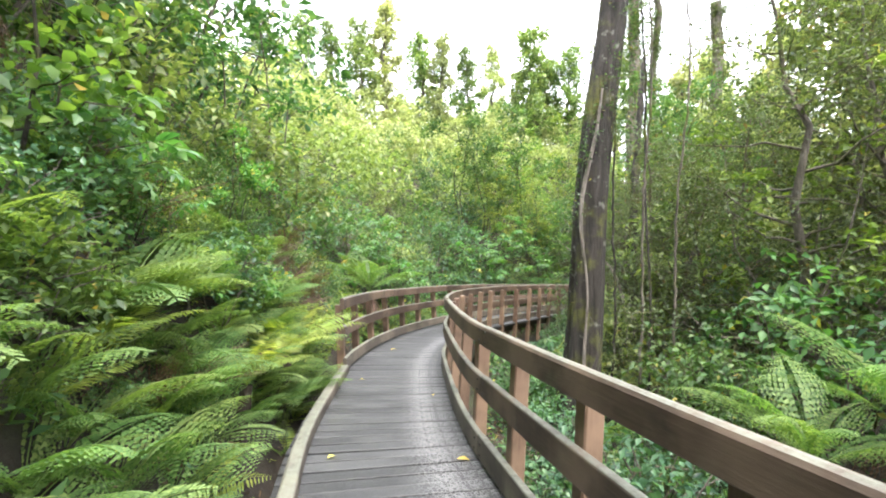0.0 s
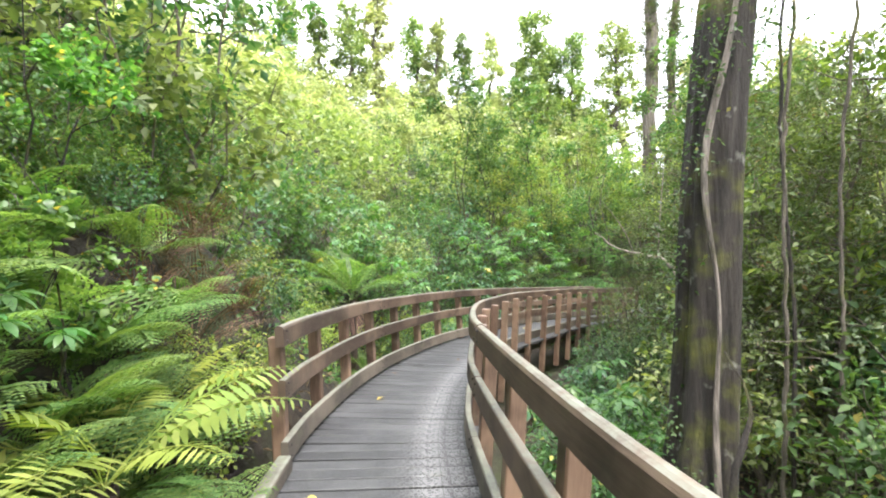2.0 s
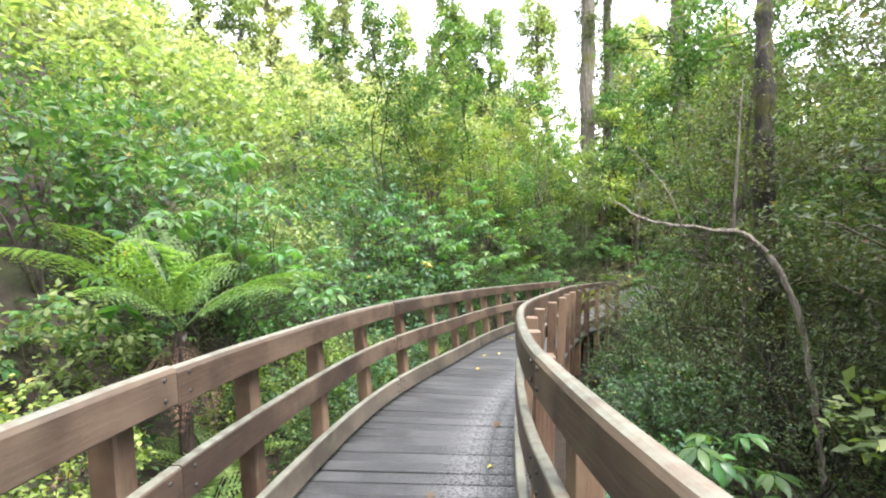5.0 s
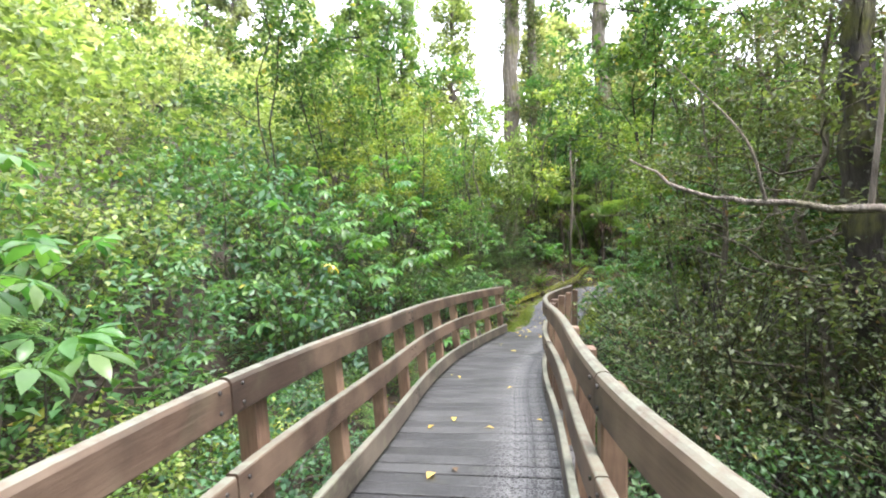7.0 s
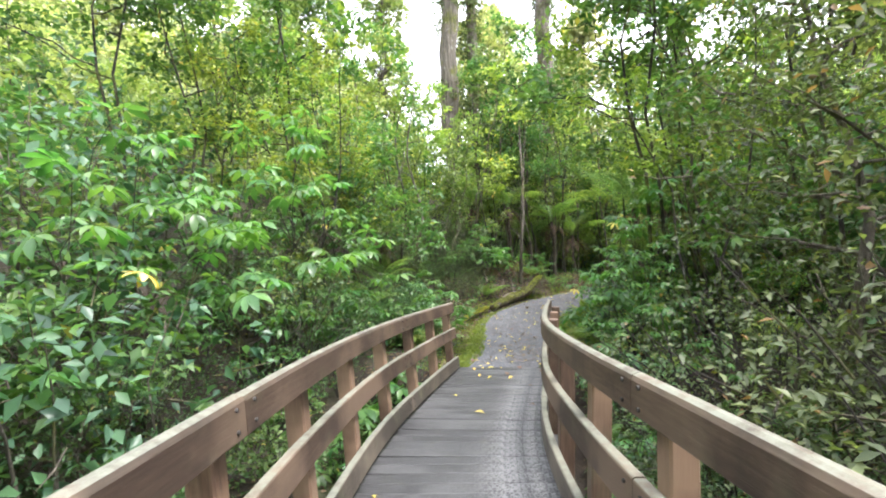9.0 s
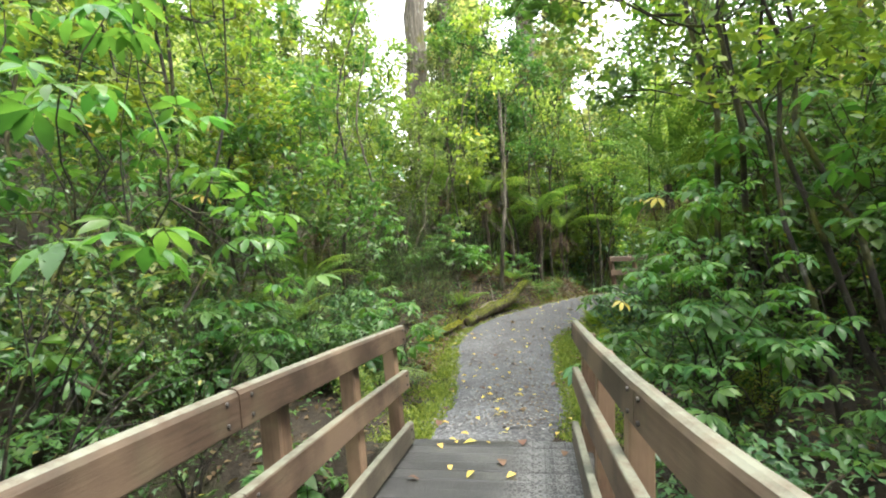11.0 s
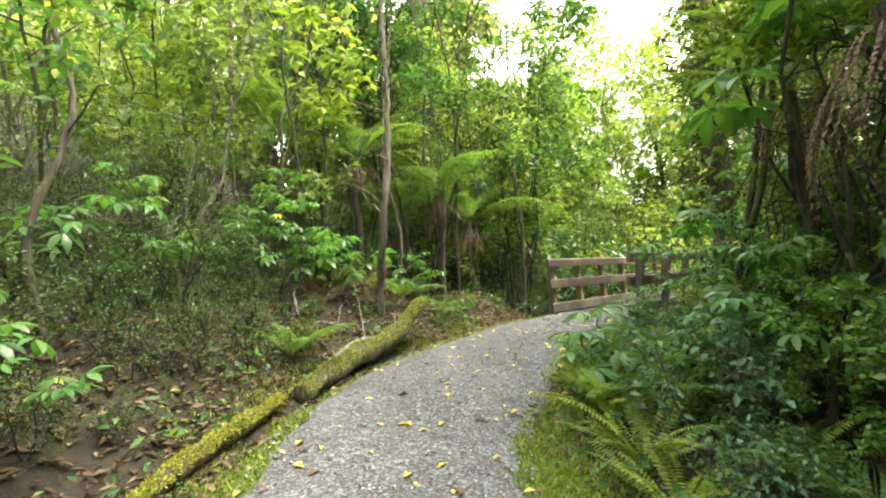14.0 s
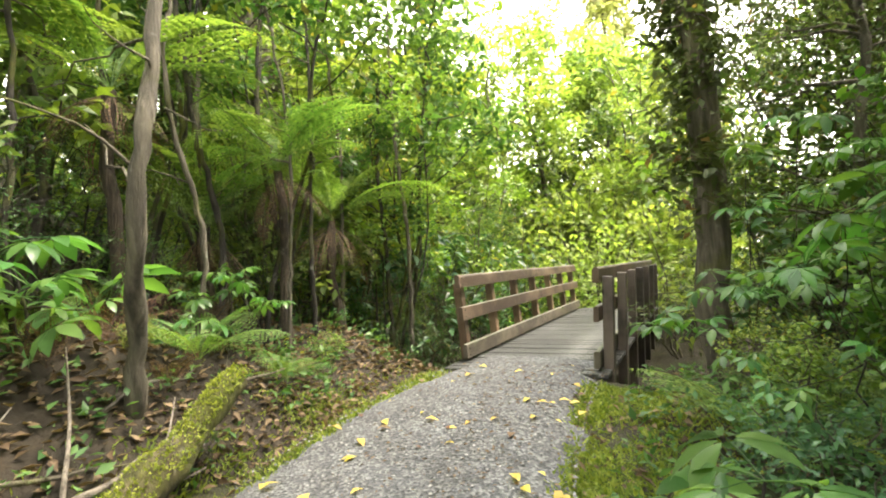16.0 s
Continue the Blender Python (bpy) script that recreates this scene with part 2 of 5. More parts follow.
GRAVEL, nt, p, link = material("grey_gravel")
tc = nt.nodes.new("ShaderNodeTexCoord")
v = nt.nodes.new("ShaderNodeTexVoronoi")
v.inputs["Scale"].default_value = 55
link(tc.outputs["Object"], v.inputs["Vector"])
sep = nt.nodes.new("ShaderNodeSeparateColor")
link(v.outputs["Color"], sep.inputs[0])
stone = ramp(nt, sep.outputs[0], [(0.0, (0.048, 0.051, 0.057)), (0.6, (0.103, 0.108, 0.118)), (1.0, (0.205, 0.208, 0.215))])
dirt = ramp(nt, noise_tex(nt, 2.2, 7, 0.65), [(0.38, (0.62, 0.6, 0.57)), (0.65, (1, 1, 1))])
link(mixed(nt, stone, dirt, 1.0, "MULTIPLY"), p.inputs["Base Color"])
p.inputs["Roughness"].default_value = 0.85
bump(nt, p, v.outputs["Distance"], 0.8, 0.012)
STONE, nt, p, link = material("loose_stone")
geo = nt.nodes.new("ShaderNodeNewGeometry")
link(ramp(nt, geo.outputs["Random Per Island"], [(0.0, (0.06, 0.06, 0.06)), (0.6, (0.11, 0.112, 0.118)), (1.0, (0.27, 0.268, 0.262))]), p.inputs["Base Color"])
p.inputs["Roughness"].default_value = 0.8
MOSS = leaf_material("moss_and_low_grass", (0.1, 0.19, 0.025), (0.18, 0.3, 0.035), (0.3, 0.4, 0.055), 0.7, 0.4)

LOG_MOSS = leaf_material("log_moss", (0.13, 0.155, 0.018), (0.24, 0.26, 0.026), (0.37, 0.37, 0.04), 0.8, 0.35)


# ---- mesh helpers ----
def smooth_line(points, step=0.1):
    """Catmull-Rom curve through the points, resampled at an even step."""
    pts = [np.array(q, float) for q in points]
    pts = [2 * pts[0] - pts[1]] + pts + [2 * pts[-1] - pts[-2]]
    out = []
    for i in range(1, len(pts) - 2):
        p0, p1, p2, p3 = pts[i - 1:i + 3]
        for u in np.linspace(0, 1, 24, endpoint=False):
            out.append(0.5 * (2 * p1 + (p2 - p0) * u + (2 * p0 - 5 * p1 + 4 * p2 - p3) * u * u + (3 * p1 - p0 - 3 * p2 + p3) * u ** 3))
    out.append(pts[-2])
    out = np.array(out)
    run = np.concatenate([[0], np.cumsum(np.linalg.norm(np.diff(out, axis=0), axis=1))])
    n = max(2, int(run[-1] / step))
    at = np.linspace(0, run[-1], n + 1)
    return np.stack([np.interp(at, run, out[:, k]) for k in range(out.shape[1])], 1)


def raw_mesh(name, verts, faces, mat, smooth=False):
    me = bpy.data.meshes.new(name)
    verts, faces = np.asarray(verts, np.float32), np.asarray(faces, np.int32)
    me.vertices.add(len(verts))
    me.vertices.foreach_set("co", verts.ravel())
    k = faces.shape[1]
    me.loops.add(faces.size)
    me.loops.foreach_set("vertex_index", faces.ravel())
    me.polygons.add(len(faces))
    me.polygons.foreach_set("loop_start", np.arange(0, faces.size, k, dtype=np.int32))
    me.polygons.foreach_set("loop_total", np.full(len(faces), k, np.int32))
    me.update(calc_edges=True)
    if smooth:
        me.polygons.foreach_set("use_smooth", np.ones(len(faces), bool))
    me.materials.append(mat)
    return me


def child(name, me, parent, label="", m=None):
    ob = new(name, me)
    ob.parent = parent
    if m is not None:
        ob.matrix_basis = m
    if label:
        ob["label"] = label
    return ob


def part(name, bm, mat, parent, label="", m=None):
    me = bpy.data.meshes.new(name)
    bm.to_mesh(me)
    bm.free()
    me.materials.append(mat)
    return child(name, me, parent, label, m)


def tubes(lines, sides=6):
    """Verts and quads of tapered tubes; each line is a list of (x, y, z, radius)."""
    vs, fs, base = [], [], 0
    for line in lines:
        q = np.asarray(line, float)
        tan = np.gradient(q[:, :3], axis=0)
        tan /= np.linalg.norm(tan, axis=1)[:, None] + 1e-9
        ref = np.array([0.31, 0.95, 0.05]) if abs(tan[0, 1]) < 0.8 else np.array([1.0, 0.1, 0.1])
        u = np.cross(tan, ref)
        u /= np.linalg.norm(u, axis=1)[:, None]
        w = np.cross(tan, u)
        ang = np.linspace(0, 2 * np.pi, sides, endpoint=False)
        ring = q[:, None, :3] + q[:, None, 3:4] * (np.cos(ang)[None, :, None] * u[:, None] + np.sin(ang)[None, :, None] * w[:, None])
        vs.append(ring.reshape(-1, 3))
        n = len(q)
        i = np.arange(n - 1)[:, None] * sides
        j = np.arange(sides)[None]
        k = (np.arange(sides)[None] + 1) % sides
        fs.append((base + np.stack([i + j, i + k, i + sides + k, i + sides + j], -1)).reshape(-1, 4))
        base += n * sides
    return np.concatenate(vs), np.concatenate(fs)


def unit(v):
    return v / (np.linalg.norm(v, axis=-1, keepdims=True) + 1e-9)


def leaf_arrays(pos, ways, ups, length, width, fold=0.18, simple=False, waist=0.45):
    """Verts and triangles of folded leaves: two or four triangles each."""
    side = unit(np.cross(ways, ups))
    nrm = unit(np.cross(side, ways))
    L, W = length[:, None], width[:, None]
    tip = pos + ways * L - nrm * L * 0.12
    mid = pos + ways * L * waist
    lft = mid - side * W * 0.5 + nrm * W * fold
    rgt = mid + side * W * 0.5 + nrm * W * fold
    n = len(pos)
    if simple:
        v = np.stack([pos, rgt, tip, lft], 1).reshape(-1, 3)
        o = np.arange(n)[:, None, None] * 4
        f = (o + np.array([[0, 1, 2], [0, 2, 3]])[None]).reshape(-1, 3)
    else:
        l2 = pos + ways * L * 0.75 - side * W * 0.33 + nrm * W * fold * 0.5 - nrm * L * 0.05
        r2 = pos + ways * L * 0.75 + side * W * 0.33 + nrm * W * fold * 0.5 - nrm * L * 0.05
        v = np.stack([pos, rgt, r2, tip, l2, lft], 1).reshape(-1, 3)
        o = np.arange(n)[:, None, None] * 6
        f = (o + np.array([[0, 1, 5], [1, 2, 5], [2, 4, 5], [2, 3, 4]])[None]).reshape(-1, 3)
    return v, f


# ---- the line walked: deck, gravel, second bridge ----
DECK_LINE = smooth_line([(1.0, -2.6, -0.05), (0.85, -2, -0.05), (0.14, 1.0, -0.045), (-0.25, 2.73, -0.035), (-0.47, 4.0, -0.02), (-0.61, 6, 0), (-0.6, 7, 0), (-0.44, 8.3, 0), (-0.11, 9.62, -0.01), (0.56, 11.31, -0.02), (1.7, 13.15, -0.05), (2.53, 14.52, -0.09), (3.38, 15.7, -0.13), (4.4, 16.8, -0.16), (5.48, 17.87, -0.19)])
PATH_LINE = smooth_line([(5.4, 17.79, -0.20), (5.6, 18.0, -0.20), (6.6, 18.95, -0.24), (7.4, 19.85, -0.2), (8.3, 20.85, -0.06), (9.4, 21.6, 0.08), (10.8, 22.0, 0.2), (12.2, 22.0, 0.33), (13.3, 21.85, 0.40), (13.6, 21.82, 0.41)])
BRIDGE_LINE = smooth_line([(13.2, 21.85, 0.40), (14.6, 21.74, 0.41), (16, 21.62, 0.42), (19.2, 21.36, 0.43)])
WAY = np.concatenate([DECK_LINE, PATH_LINE[4:-4], BRIDGE_LINE])
WAY_DIR = unit(np.gradient(WAY, axis=0) * np.array([1, 1, 0]))
N_DECK, N_PATH = len(DECK_LINE), len(PATH_LINE) - 8


def beside(x, y):
    """Nearest station of the line: index, distance, and distance to its left."""
    x, y = np.atleast_1d(x).astype(float), np.atleast_1d(y).astype(float)
    idx = np.empty(len(x), int)
    for i in range(0, len(x), 4000):
        d2 = (x[i:i + 4000, None] - WAY[None, :, 0]) ** 2 + (y[i:i + 4000, None] - WAY[None, :, 1]) ** 2
        idx[i:i + 4000] = d2.argmin(1)
    dx, dy = x - WAY[idx, 0], y - WAY[idx, 1]
    left = -dx * WAY_DIR[idx, 1] + dy * WAY_DIR[idx, 0]
    dist = np.hypot(dx, dy)
    return idx, dist, np.where(left >= 0, dist, -dist)


def step(a, b, x):
    u = np.clip((x - a) / (b - a), 0, 1)
    return u * u * (3 - 2 * u)


def ground_z(x, y):
    idx, dist, left = beside(x, y)
    z0 = WAY[idx, 2]
    sy = WAY[idx, 1]
    deck = 1 - step(N_DECK - 14, N_DECK - 2, idx.astype(float))          # 1 along the boardwalk
    gap = step(N_DECK + N_PATH - 1, N_DECK + N_PATH + 10, idx.astype(float))  # 1 under the second bridge
    d = np.abs(left)
    steep = 1 - step(7.0, 10.5, sy)
    lz = -0.95 + steep * (0.55 + 2.2 * np.clip(d - 0.95, 0, 0.85) + 0.55 * np.clip(d - 1.8, 0, 3)) + (1 - steep) * 0.25 * np.clip(d - 1, 0, 3) + 0.62 * np.clip(d - 3.2, 0, 24)
    rz = -0.95 - 0.5 * step(0.8, 2.6, d) + 0.24 * np.clip(d - 5, 0, 18)
    board = np.where(left >= 0, lz, rz)
    lp = -0.02 - 0.05 * step(0.7, 1.1, d) + 0.2 * np.clip(d - 1.15, 0, 5) + 0.56 * np.clip(d - 5.5, 0, 24) * (1 - 0.45 * step(14, 26, np.atleast_1d(x).astype(float)))
    lip = step(7.6, 9.2, WAY[idx, 0]) * (1 - 0.8 * step(11.3, 12.6, WAY[idx, 0]))
    lp = lp + lip * (0.95 * np.clip(d - 1.1, 0, 0.85) - 0.15 * np.clip(d - 1.15, 0, 3))
    rp = -0.02 - 0.05 * step(0.7, 1.1, d) + 0.10 * np.clip(d - 1.2, 0, 3) + 0.24 * np.clip(d - 5, 0, 18)
    land = np.where(left >= 0, lp, rp)
    under = np.where(d < 4, -1.3, -1.3 + 0.2 * np.clip(d - 4, 0, 12))
    land = land * (1 - gap) + gap * under
    x, y = np.atleast_1d(x), np.atleast_1d(y)
    rough = 0.14 * np.sin(x * 1.7 + 1.3 * np.sin(y * 0.9)) * np.sin(y * 1.3 + x * 0.4) + 0.05 * np.sin(x * 4.1 + y * 2.2) * np.sin(y * 3.7 - x)
    return z0 + deck * board + (1 - deck) * land + rough * step(1.0, 2.6, d)


def gz(x, y):
    return float(ground_z(x, y)[0])


# ---- ground: one sheet ----
u = np.linspace(-1, 1, 181)
gx = 6 + 22 * np.sign(u) * np.abs(u) + 1500 * np.sign(u) * np.abs(u) ** 13
gy = 13 + 24 * np.sign(u) * np.abs(u) + 1500 * np.sign(u) * np.abs(u) ** 13
X, Y = np.meshgrid(gx, gy)
Z = ground_z(X.ravel(), Y.ravel())
i = np.arange(180)
A = (i[:, None] * 181 + i[None]).ravel()
ground = new("ground", raw_mesh("ground", np.stack([X.ravel(), Y.ravel(), Z], 1), np.stack([A, A + 1, A + 182, A + 181], 1), SOIL, True))
tagged(ground, "dark forest soil with leaf litter under the bush", "ground", kind="structure")


def ribbon(line, half, lift, seed, wob=0.07, cols=9):
    rng = np.random.default_rng(seed)
    d = unit(np.gradient(line, axis=0) * np.array([1, 1, 0]))
    side = np.stack([-d[:, 1], d[:, 0], 0 * d[:, 0]], 1)
    s = np.arange(len(line)) * 0.1
    wl = half + wob * np.sin(s * 2.1 + seed) * np.sin(s * 0.9) + rng.normal(0, 0.02, len(s))
    wr = half + wob * np.sin(s * 1.7 + 2 + seed) * np.sin(s * 1.1 + 1) + rng.normal(0, 0.02, len(s))
    k = np.linspace(-1, 1, cols)
    off = np.where(k[None] >= 0, k[None] * wl[:, None], k[None] * wr[:, None])
    v = line[:, None] + side[:, None] * off[:, :, None]
    rise = np.minimum(1, np.arange(len(line)) / 8.0)[:, None]
    v[:, :, 2] += lift * rise * (1 - np.abs(k[None]) ** 3) - 0.05 * np.abs(k[None]) ** 6 + rng.normal(0, 0.0025, off.shape)
    n = len(line)
    a = (np.arange(n - 1)[:, None] * cols + np.arange(cols - 1)[None]).ravel()
    return v.reshape(-1, 3), np.stack([a, a + 1, a + cols + 1, a + cols], 1)


PATH_HALF = np.interp(PATH_LINE[:, 0], [5.3, 7, 8.3, 9.4, 10.8, 12.2, 13.4], [0.62, 0.68, 0.85, 1.02, 0.98, 0.88, 0.76])
v, f = ribbon(PATH_LINE, PATH_HALF, 0.05, 3)
path = tagged(new("gravel_path", raw_mesh("gravel_path", v, f, GRAVEL, True)), "grey gravel walking path with fallen leaves", "path", kind="structure")


# ---- boardwalks ----
def frame_at(line, s):
    at = np.clip(s / 0.1, 0, len(line) - 1.001)
    i = int(at)
    q = line[i] + (line[min(i + 1, len(line) - 1)] - line[i]) * (at - i)
    a, b = line[max(i - 2, 0)], line[min(i + 3, len(line) - 1)]
    d = b - a
    return q, math.atan2(d[1], d[0])


def box_bm(sx, sy, sz, bevel=0.006, segs=1):
    bm = bmesh.new()
    bmesh.ops.create_cube(bm, size=1.0, matrix=Matrix.Diagonal((sx, sy, sz, 1)))
    bmesh.ops.bevel(bm, geom=bm.edges[:], offset=bevel, segments=segs, affect="EDGES", profile=0.5)
    return bm


def mesh_of(name, bm, mat):
    me = bpy.data.meshes.new(name)
    bm.to_mesh(me)
    bm.free()
    me.materials.append(mat)
    return me


def sweep(line, offset, z0, z1, thick, s0, s1, lean=0.0, round_top=0.012, wob=0.0):
    """A board on edge, bent along the line at an offset to its left; z0 to z1 above the line."""
    n = max(2, int((s1 - s0) / 0.16) + 1)
    prof = [(-thick / 2, z0 + 0.006), (-thick / 2 + 0.006, z0), (thick / 2 - 0.006, z0), (thick / 2, z0 + 0.006), (thick / 2, z1 - round_top), (thick / 2 - round_top * 0.35, z1 - round_top * 0.3), (thick / 2 - round_top, z1), (-thick / 2 + round_top, z1), (-thick / 2 + round_top * 0.35, z1 - round_top * 0.3), (-thick / 2, z1 - round_top)]
    bm = bmesh.new()
    rings = []
    for s in np.linspace(s0, s1, n):
        q, a = frame_at(line, s)
        left = Vector((-math.sin(a), math.cos(a), 0))
        rings.append([bm.verts.new(Vector(q) + left * (offset + o + lean * z) + Vector((0, 0, z))) for o, z in prof])
    for r1, r2 in zip(rings, rings[1:]):
        for k in range(len(prof)):
            bm.faces.new((r1[k], r1[(k + 1) % len(prof)], r2[(k + 1) % len(prof)], r2[k]))
    uv = bm.loops.layers.uv.new("along")
    run = [(s1 - s0) * k / (n - 1) + s0 * 3.7 + z1 * 9 for k in range(n)]
    girth = [0]
    for p0, p1 in zip(prof, prof[1:] + prof[:1]):
        girth.append(girth[-1] + math.hypot(p1[0] - p0[0], p1[1] - p0[1]))
    for k, f in enumerate(bm.faces):
        i, j = divmod(k, len(prof))
        for loop, (a, g) in zip(f.loops, ((i, j), (i, j + 1), (i + 1, j + 1), (i + 1, j))):
            loop[uv].uv = (run[a], girth[g])
    bm.faces.new(rings[0][::-1])
    bm.faces.new(rings[-1])
    bmesh.ops.recalc_face_normals(bm, faces=bm.faces[:])
    return bm


HALF = 0.60
LEAN_OUT = 0.06


def railing(line, side, s0, s1, label, half=HALF, spacing=0.86, post_mat=POST, seed=1, length=2.85, top=0.93):
    """A timber railing along one side: posts, two rails and a kerb board, in lengths."""
    rng = random.Random(seed)
    q0, a0 = frame_at(line, s0)
    root = new("timber_railing")
    root.location = q0
    back = Matrix.Translation(-Vector(q0))
    lean = LEAN_OUT * side
    rail_off = side * (half + 0.02)
    post_off = side * (half + 0.10)
    for z0, z1, name, thick in ((top - 0.14, top, "top_rail", 0.06), (0.44, 0.58, "mid_rail", 0.05), (0.03, 0.18, "kerb_board", 0.05)):
        s = s0
        k = 0
        while s < s1 - 0.05:
            e = min(s1, s + length)
            if s1 - e < 0.7:
                e = s1
            bm = sweep(line, rail_off, z0 + rng.uniform(-.004, .004), z1 + rng.uniform(-.004, .004), thick, s + 0.002, e - 0.002, lean, 0.022 if name == "top_rail" else 0.01)
            bmesh.ops.transform(bm, matrix=back, verts=bm.verts[:])
            board = part(name, bm, RAIL if name != "kerb_board" else KERB, root)
            for sj in (s + 0.07, e - 0.07):
                for dz in (0.035, 0.105):
                    q, a = frame_at(line, sj)
                    left = Vector((-math.sin(a), math.cos(a), 0))
                    zc = z0 + dz
                    c = Vector(q) + left * (rail_off - side * (thick / 2 + 0.002) + lean * zc) + Vector((0, 0, zc)) - Vector(q0)
                    child("bolt", BOLT, board, "", Matrix.Translation(c) @ Matrix.Rotation(a, 4, "Z"))
            s = e
    n = round((s1 - s0 - 0.1) / spacing)
    for i in range(n + 1):
        s = s0 + 0.19 + i * (s1 - s0 - 0.28) / n
        q, a = frame_at(line, s)
        left = Vector((-math.sin(a), math.cos(a), 0))
        m = Matrix.Translation(Vector(q) + left * post_off - Vector(q0)) @ Matrix.Rotation(a, 4, "Z") @ Matrix.Rotation(-side * (math.atan(LEAN_OUT) + rng.uniform(-.008, .008)), 4, "X")
        child("post", POST_MESH[post_mat.name], root, "", m)
    return tagged(root, label, "railing", "boardwalk railings")


bm = bmesh.new()
bmesh.ops.create_cone(bm, cap_ends=True, segments=8, radius1=0.009, radius2=0.007, depth=0.012, matrix=Matrix.Rotation(radians(90), 4, "X"))
BOLT = mesh_of("bolt", bm, STEEL)
POST_MESH = {}
for mat in (POST, POST_DARK):
    bm = box_bm(0.095, 0.095, 1.5, 0.008)
    bmesh.ops.translate(bm, verts=bm.verts[:], vec=(0, 0, 0.84 - 0.75))
    POST_MESH[mat.name] = mesh_of("post", bm, mat)


def station(line, x, y):
    return 0.1 * float(((line[:, 0] - x) ** 2 + (line[:, 1] - y) ** 2).argmin())


DECK_END = (len(DECK_LINE) - 1) * 0.1
S_RAIL = station(DECK_LINE, -0.62, 6.02)
railing(DECK_LINE, 1, S_RAIL, DECK_END - 0.15, "reddish weathered timber railing on leaning posts beside the boardwalk", seed=2)
railing(DECK_LINE, -1, 0.28, DECK_END - 0.1, "brown timber railing with rounded top board along the boardwalk", seed=3)


# ---- plants: builders ----
def rand_dirs(rng, n):
    return unit(rng.normal(size=(n, 3)))


def crown_arrays(rng, centre, radii, twigs, per, llen, lwid, simple=False, droop=0.25, twig=0.35, shell=0.5, flat=0.6):
    """Leaves on twigs that fill an uneven crown. Returns verts, faces, and the twig lines."""
    dirs = rand_dirs(rng, twigs)
    lob = rand_dirs(rng, 9)
    bulge = 0.72 + 0.42 * np.clip((dirs @ lob.T).max(1) * 2.2 - 1.15, 0, 1)
    rad = (shell + (1 - shell) * rng.random(twigs) ** 0.6) * bulge
    c = np.asarray(centre)
    end = c + dirs * rad[:, None] * np.asarray(radii)
    way = unit(dirs * np.array([1, 1, 0.35]) + 0.55 * rng.normal(size=(twigs, 3)) + np.array([0, 0, 0.12]))
    u = rng.random((twigs, per, 1))
    pos = end[:, None] - way[:, None] * twig * u + rng.normal(0, 0.12 * twig, (twigs, per, 3))
    pos[..., 2] -= droop * twig * (1 - u[..., 0]) * rng.random((twigs, per))
    lw = unit(way[:, None] * 0.6 + 0.9 * rng.normal(size=(twigs, per, 3)) * np.array([1, 1, flat]) - np.array([0, 0, droop]))
    up = unit(np.array([0, 0, 1.0]) + 0.45 * rng.normal(size=(twigs, per, 3)))
    n = twigs * per
    sc = rng.uniform(0.65, 1.25, n)
    v, f = leaf_arrays(pos.reshape(-1, 3), lw.reshape(-1, 3), up.reshape(-1, 3), llen * sc, lwid * sc, simple=simple)
    lines = []
    for k in range(0, twigs, 3):
        a = c + (end[k] - c) * rng.uniform(0.5, 0.75) - np.array([0, 0, radii[2] * 0.12]) + rng.normal(0, 0.06, 3)
        m = (a + end[k]) / 2 + rng.normal(0, 0.05, 3)
        lines.append([(*a, 0.008), (*m, 0.006), (*end[k], 0.0025)])
    return v, f, lines


def stack(parts):
    vs, fs, b = [], [], 0
    for v, f in parts:
        vs.append(v), fs.append(f + b)
        b += len(v)
    return np.concatenate(vs), np.concatenate(fs)


def crooked(rng, a, b, r0, r1, n=6, bend=0.08):
    a, b = np.asarray(a, float), np.asarray(b, float)
    u = np.linspace(0, 1, n)[:, None]
    q = a + (b - a) * u
    L = np.linalg.norm(b - a)
    q[1:-1] += rng.normal(0, bend * L / math.sqrt(n), (n - 2, 3))
    r = r0 + (r1 - r0) * u ** 0.8
    return np.concatenate([q, r], 1)


def shrub(name, label, seed, h, r, leaf, twigs, per, llen, lwid, simple=False, stems=4, bark=BARK_GREY, category="shrub", low=0.15, **kw):
    """A many-stemmed shrub, its base at the origin."""
    rng = np.random.default_rng(seed)
    root = new(name)
    v, f, lines = crown_arrays(rng, (0, 0, h * (0.5 + low / 2)), (r, r, h * (0.5 - low / 2)), twigs, per, llen, lwid, simple, **kw)
    child("foliage", raw_mesh("foliage", v, f, leaf), root)
    for k in range(stems):
        a = 2 * math.pi * k / stems + rng.uniform(-0.5, 0.5)
        tip = (math.cos(a) * r * 0.6, math.sin(a) * r * 0.6, h * rng.uniform(0.65, 0.9))
        lines.append(crooked(rng, (math.cos(a) * 0.05, math.sin(a) * 0.05, -0.25), tip, 0.012 + 0.006 * h, 0.004))
    v, f = tubes(lines, 4)
    tagged(child("branchwork", raw_mesh("branchwork", v, f, bark, True), root), kind="stuff")
    return tagged(root, label, category)


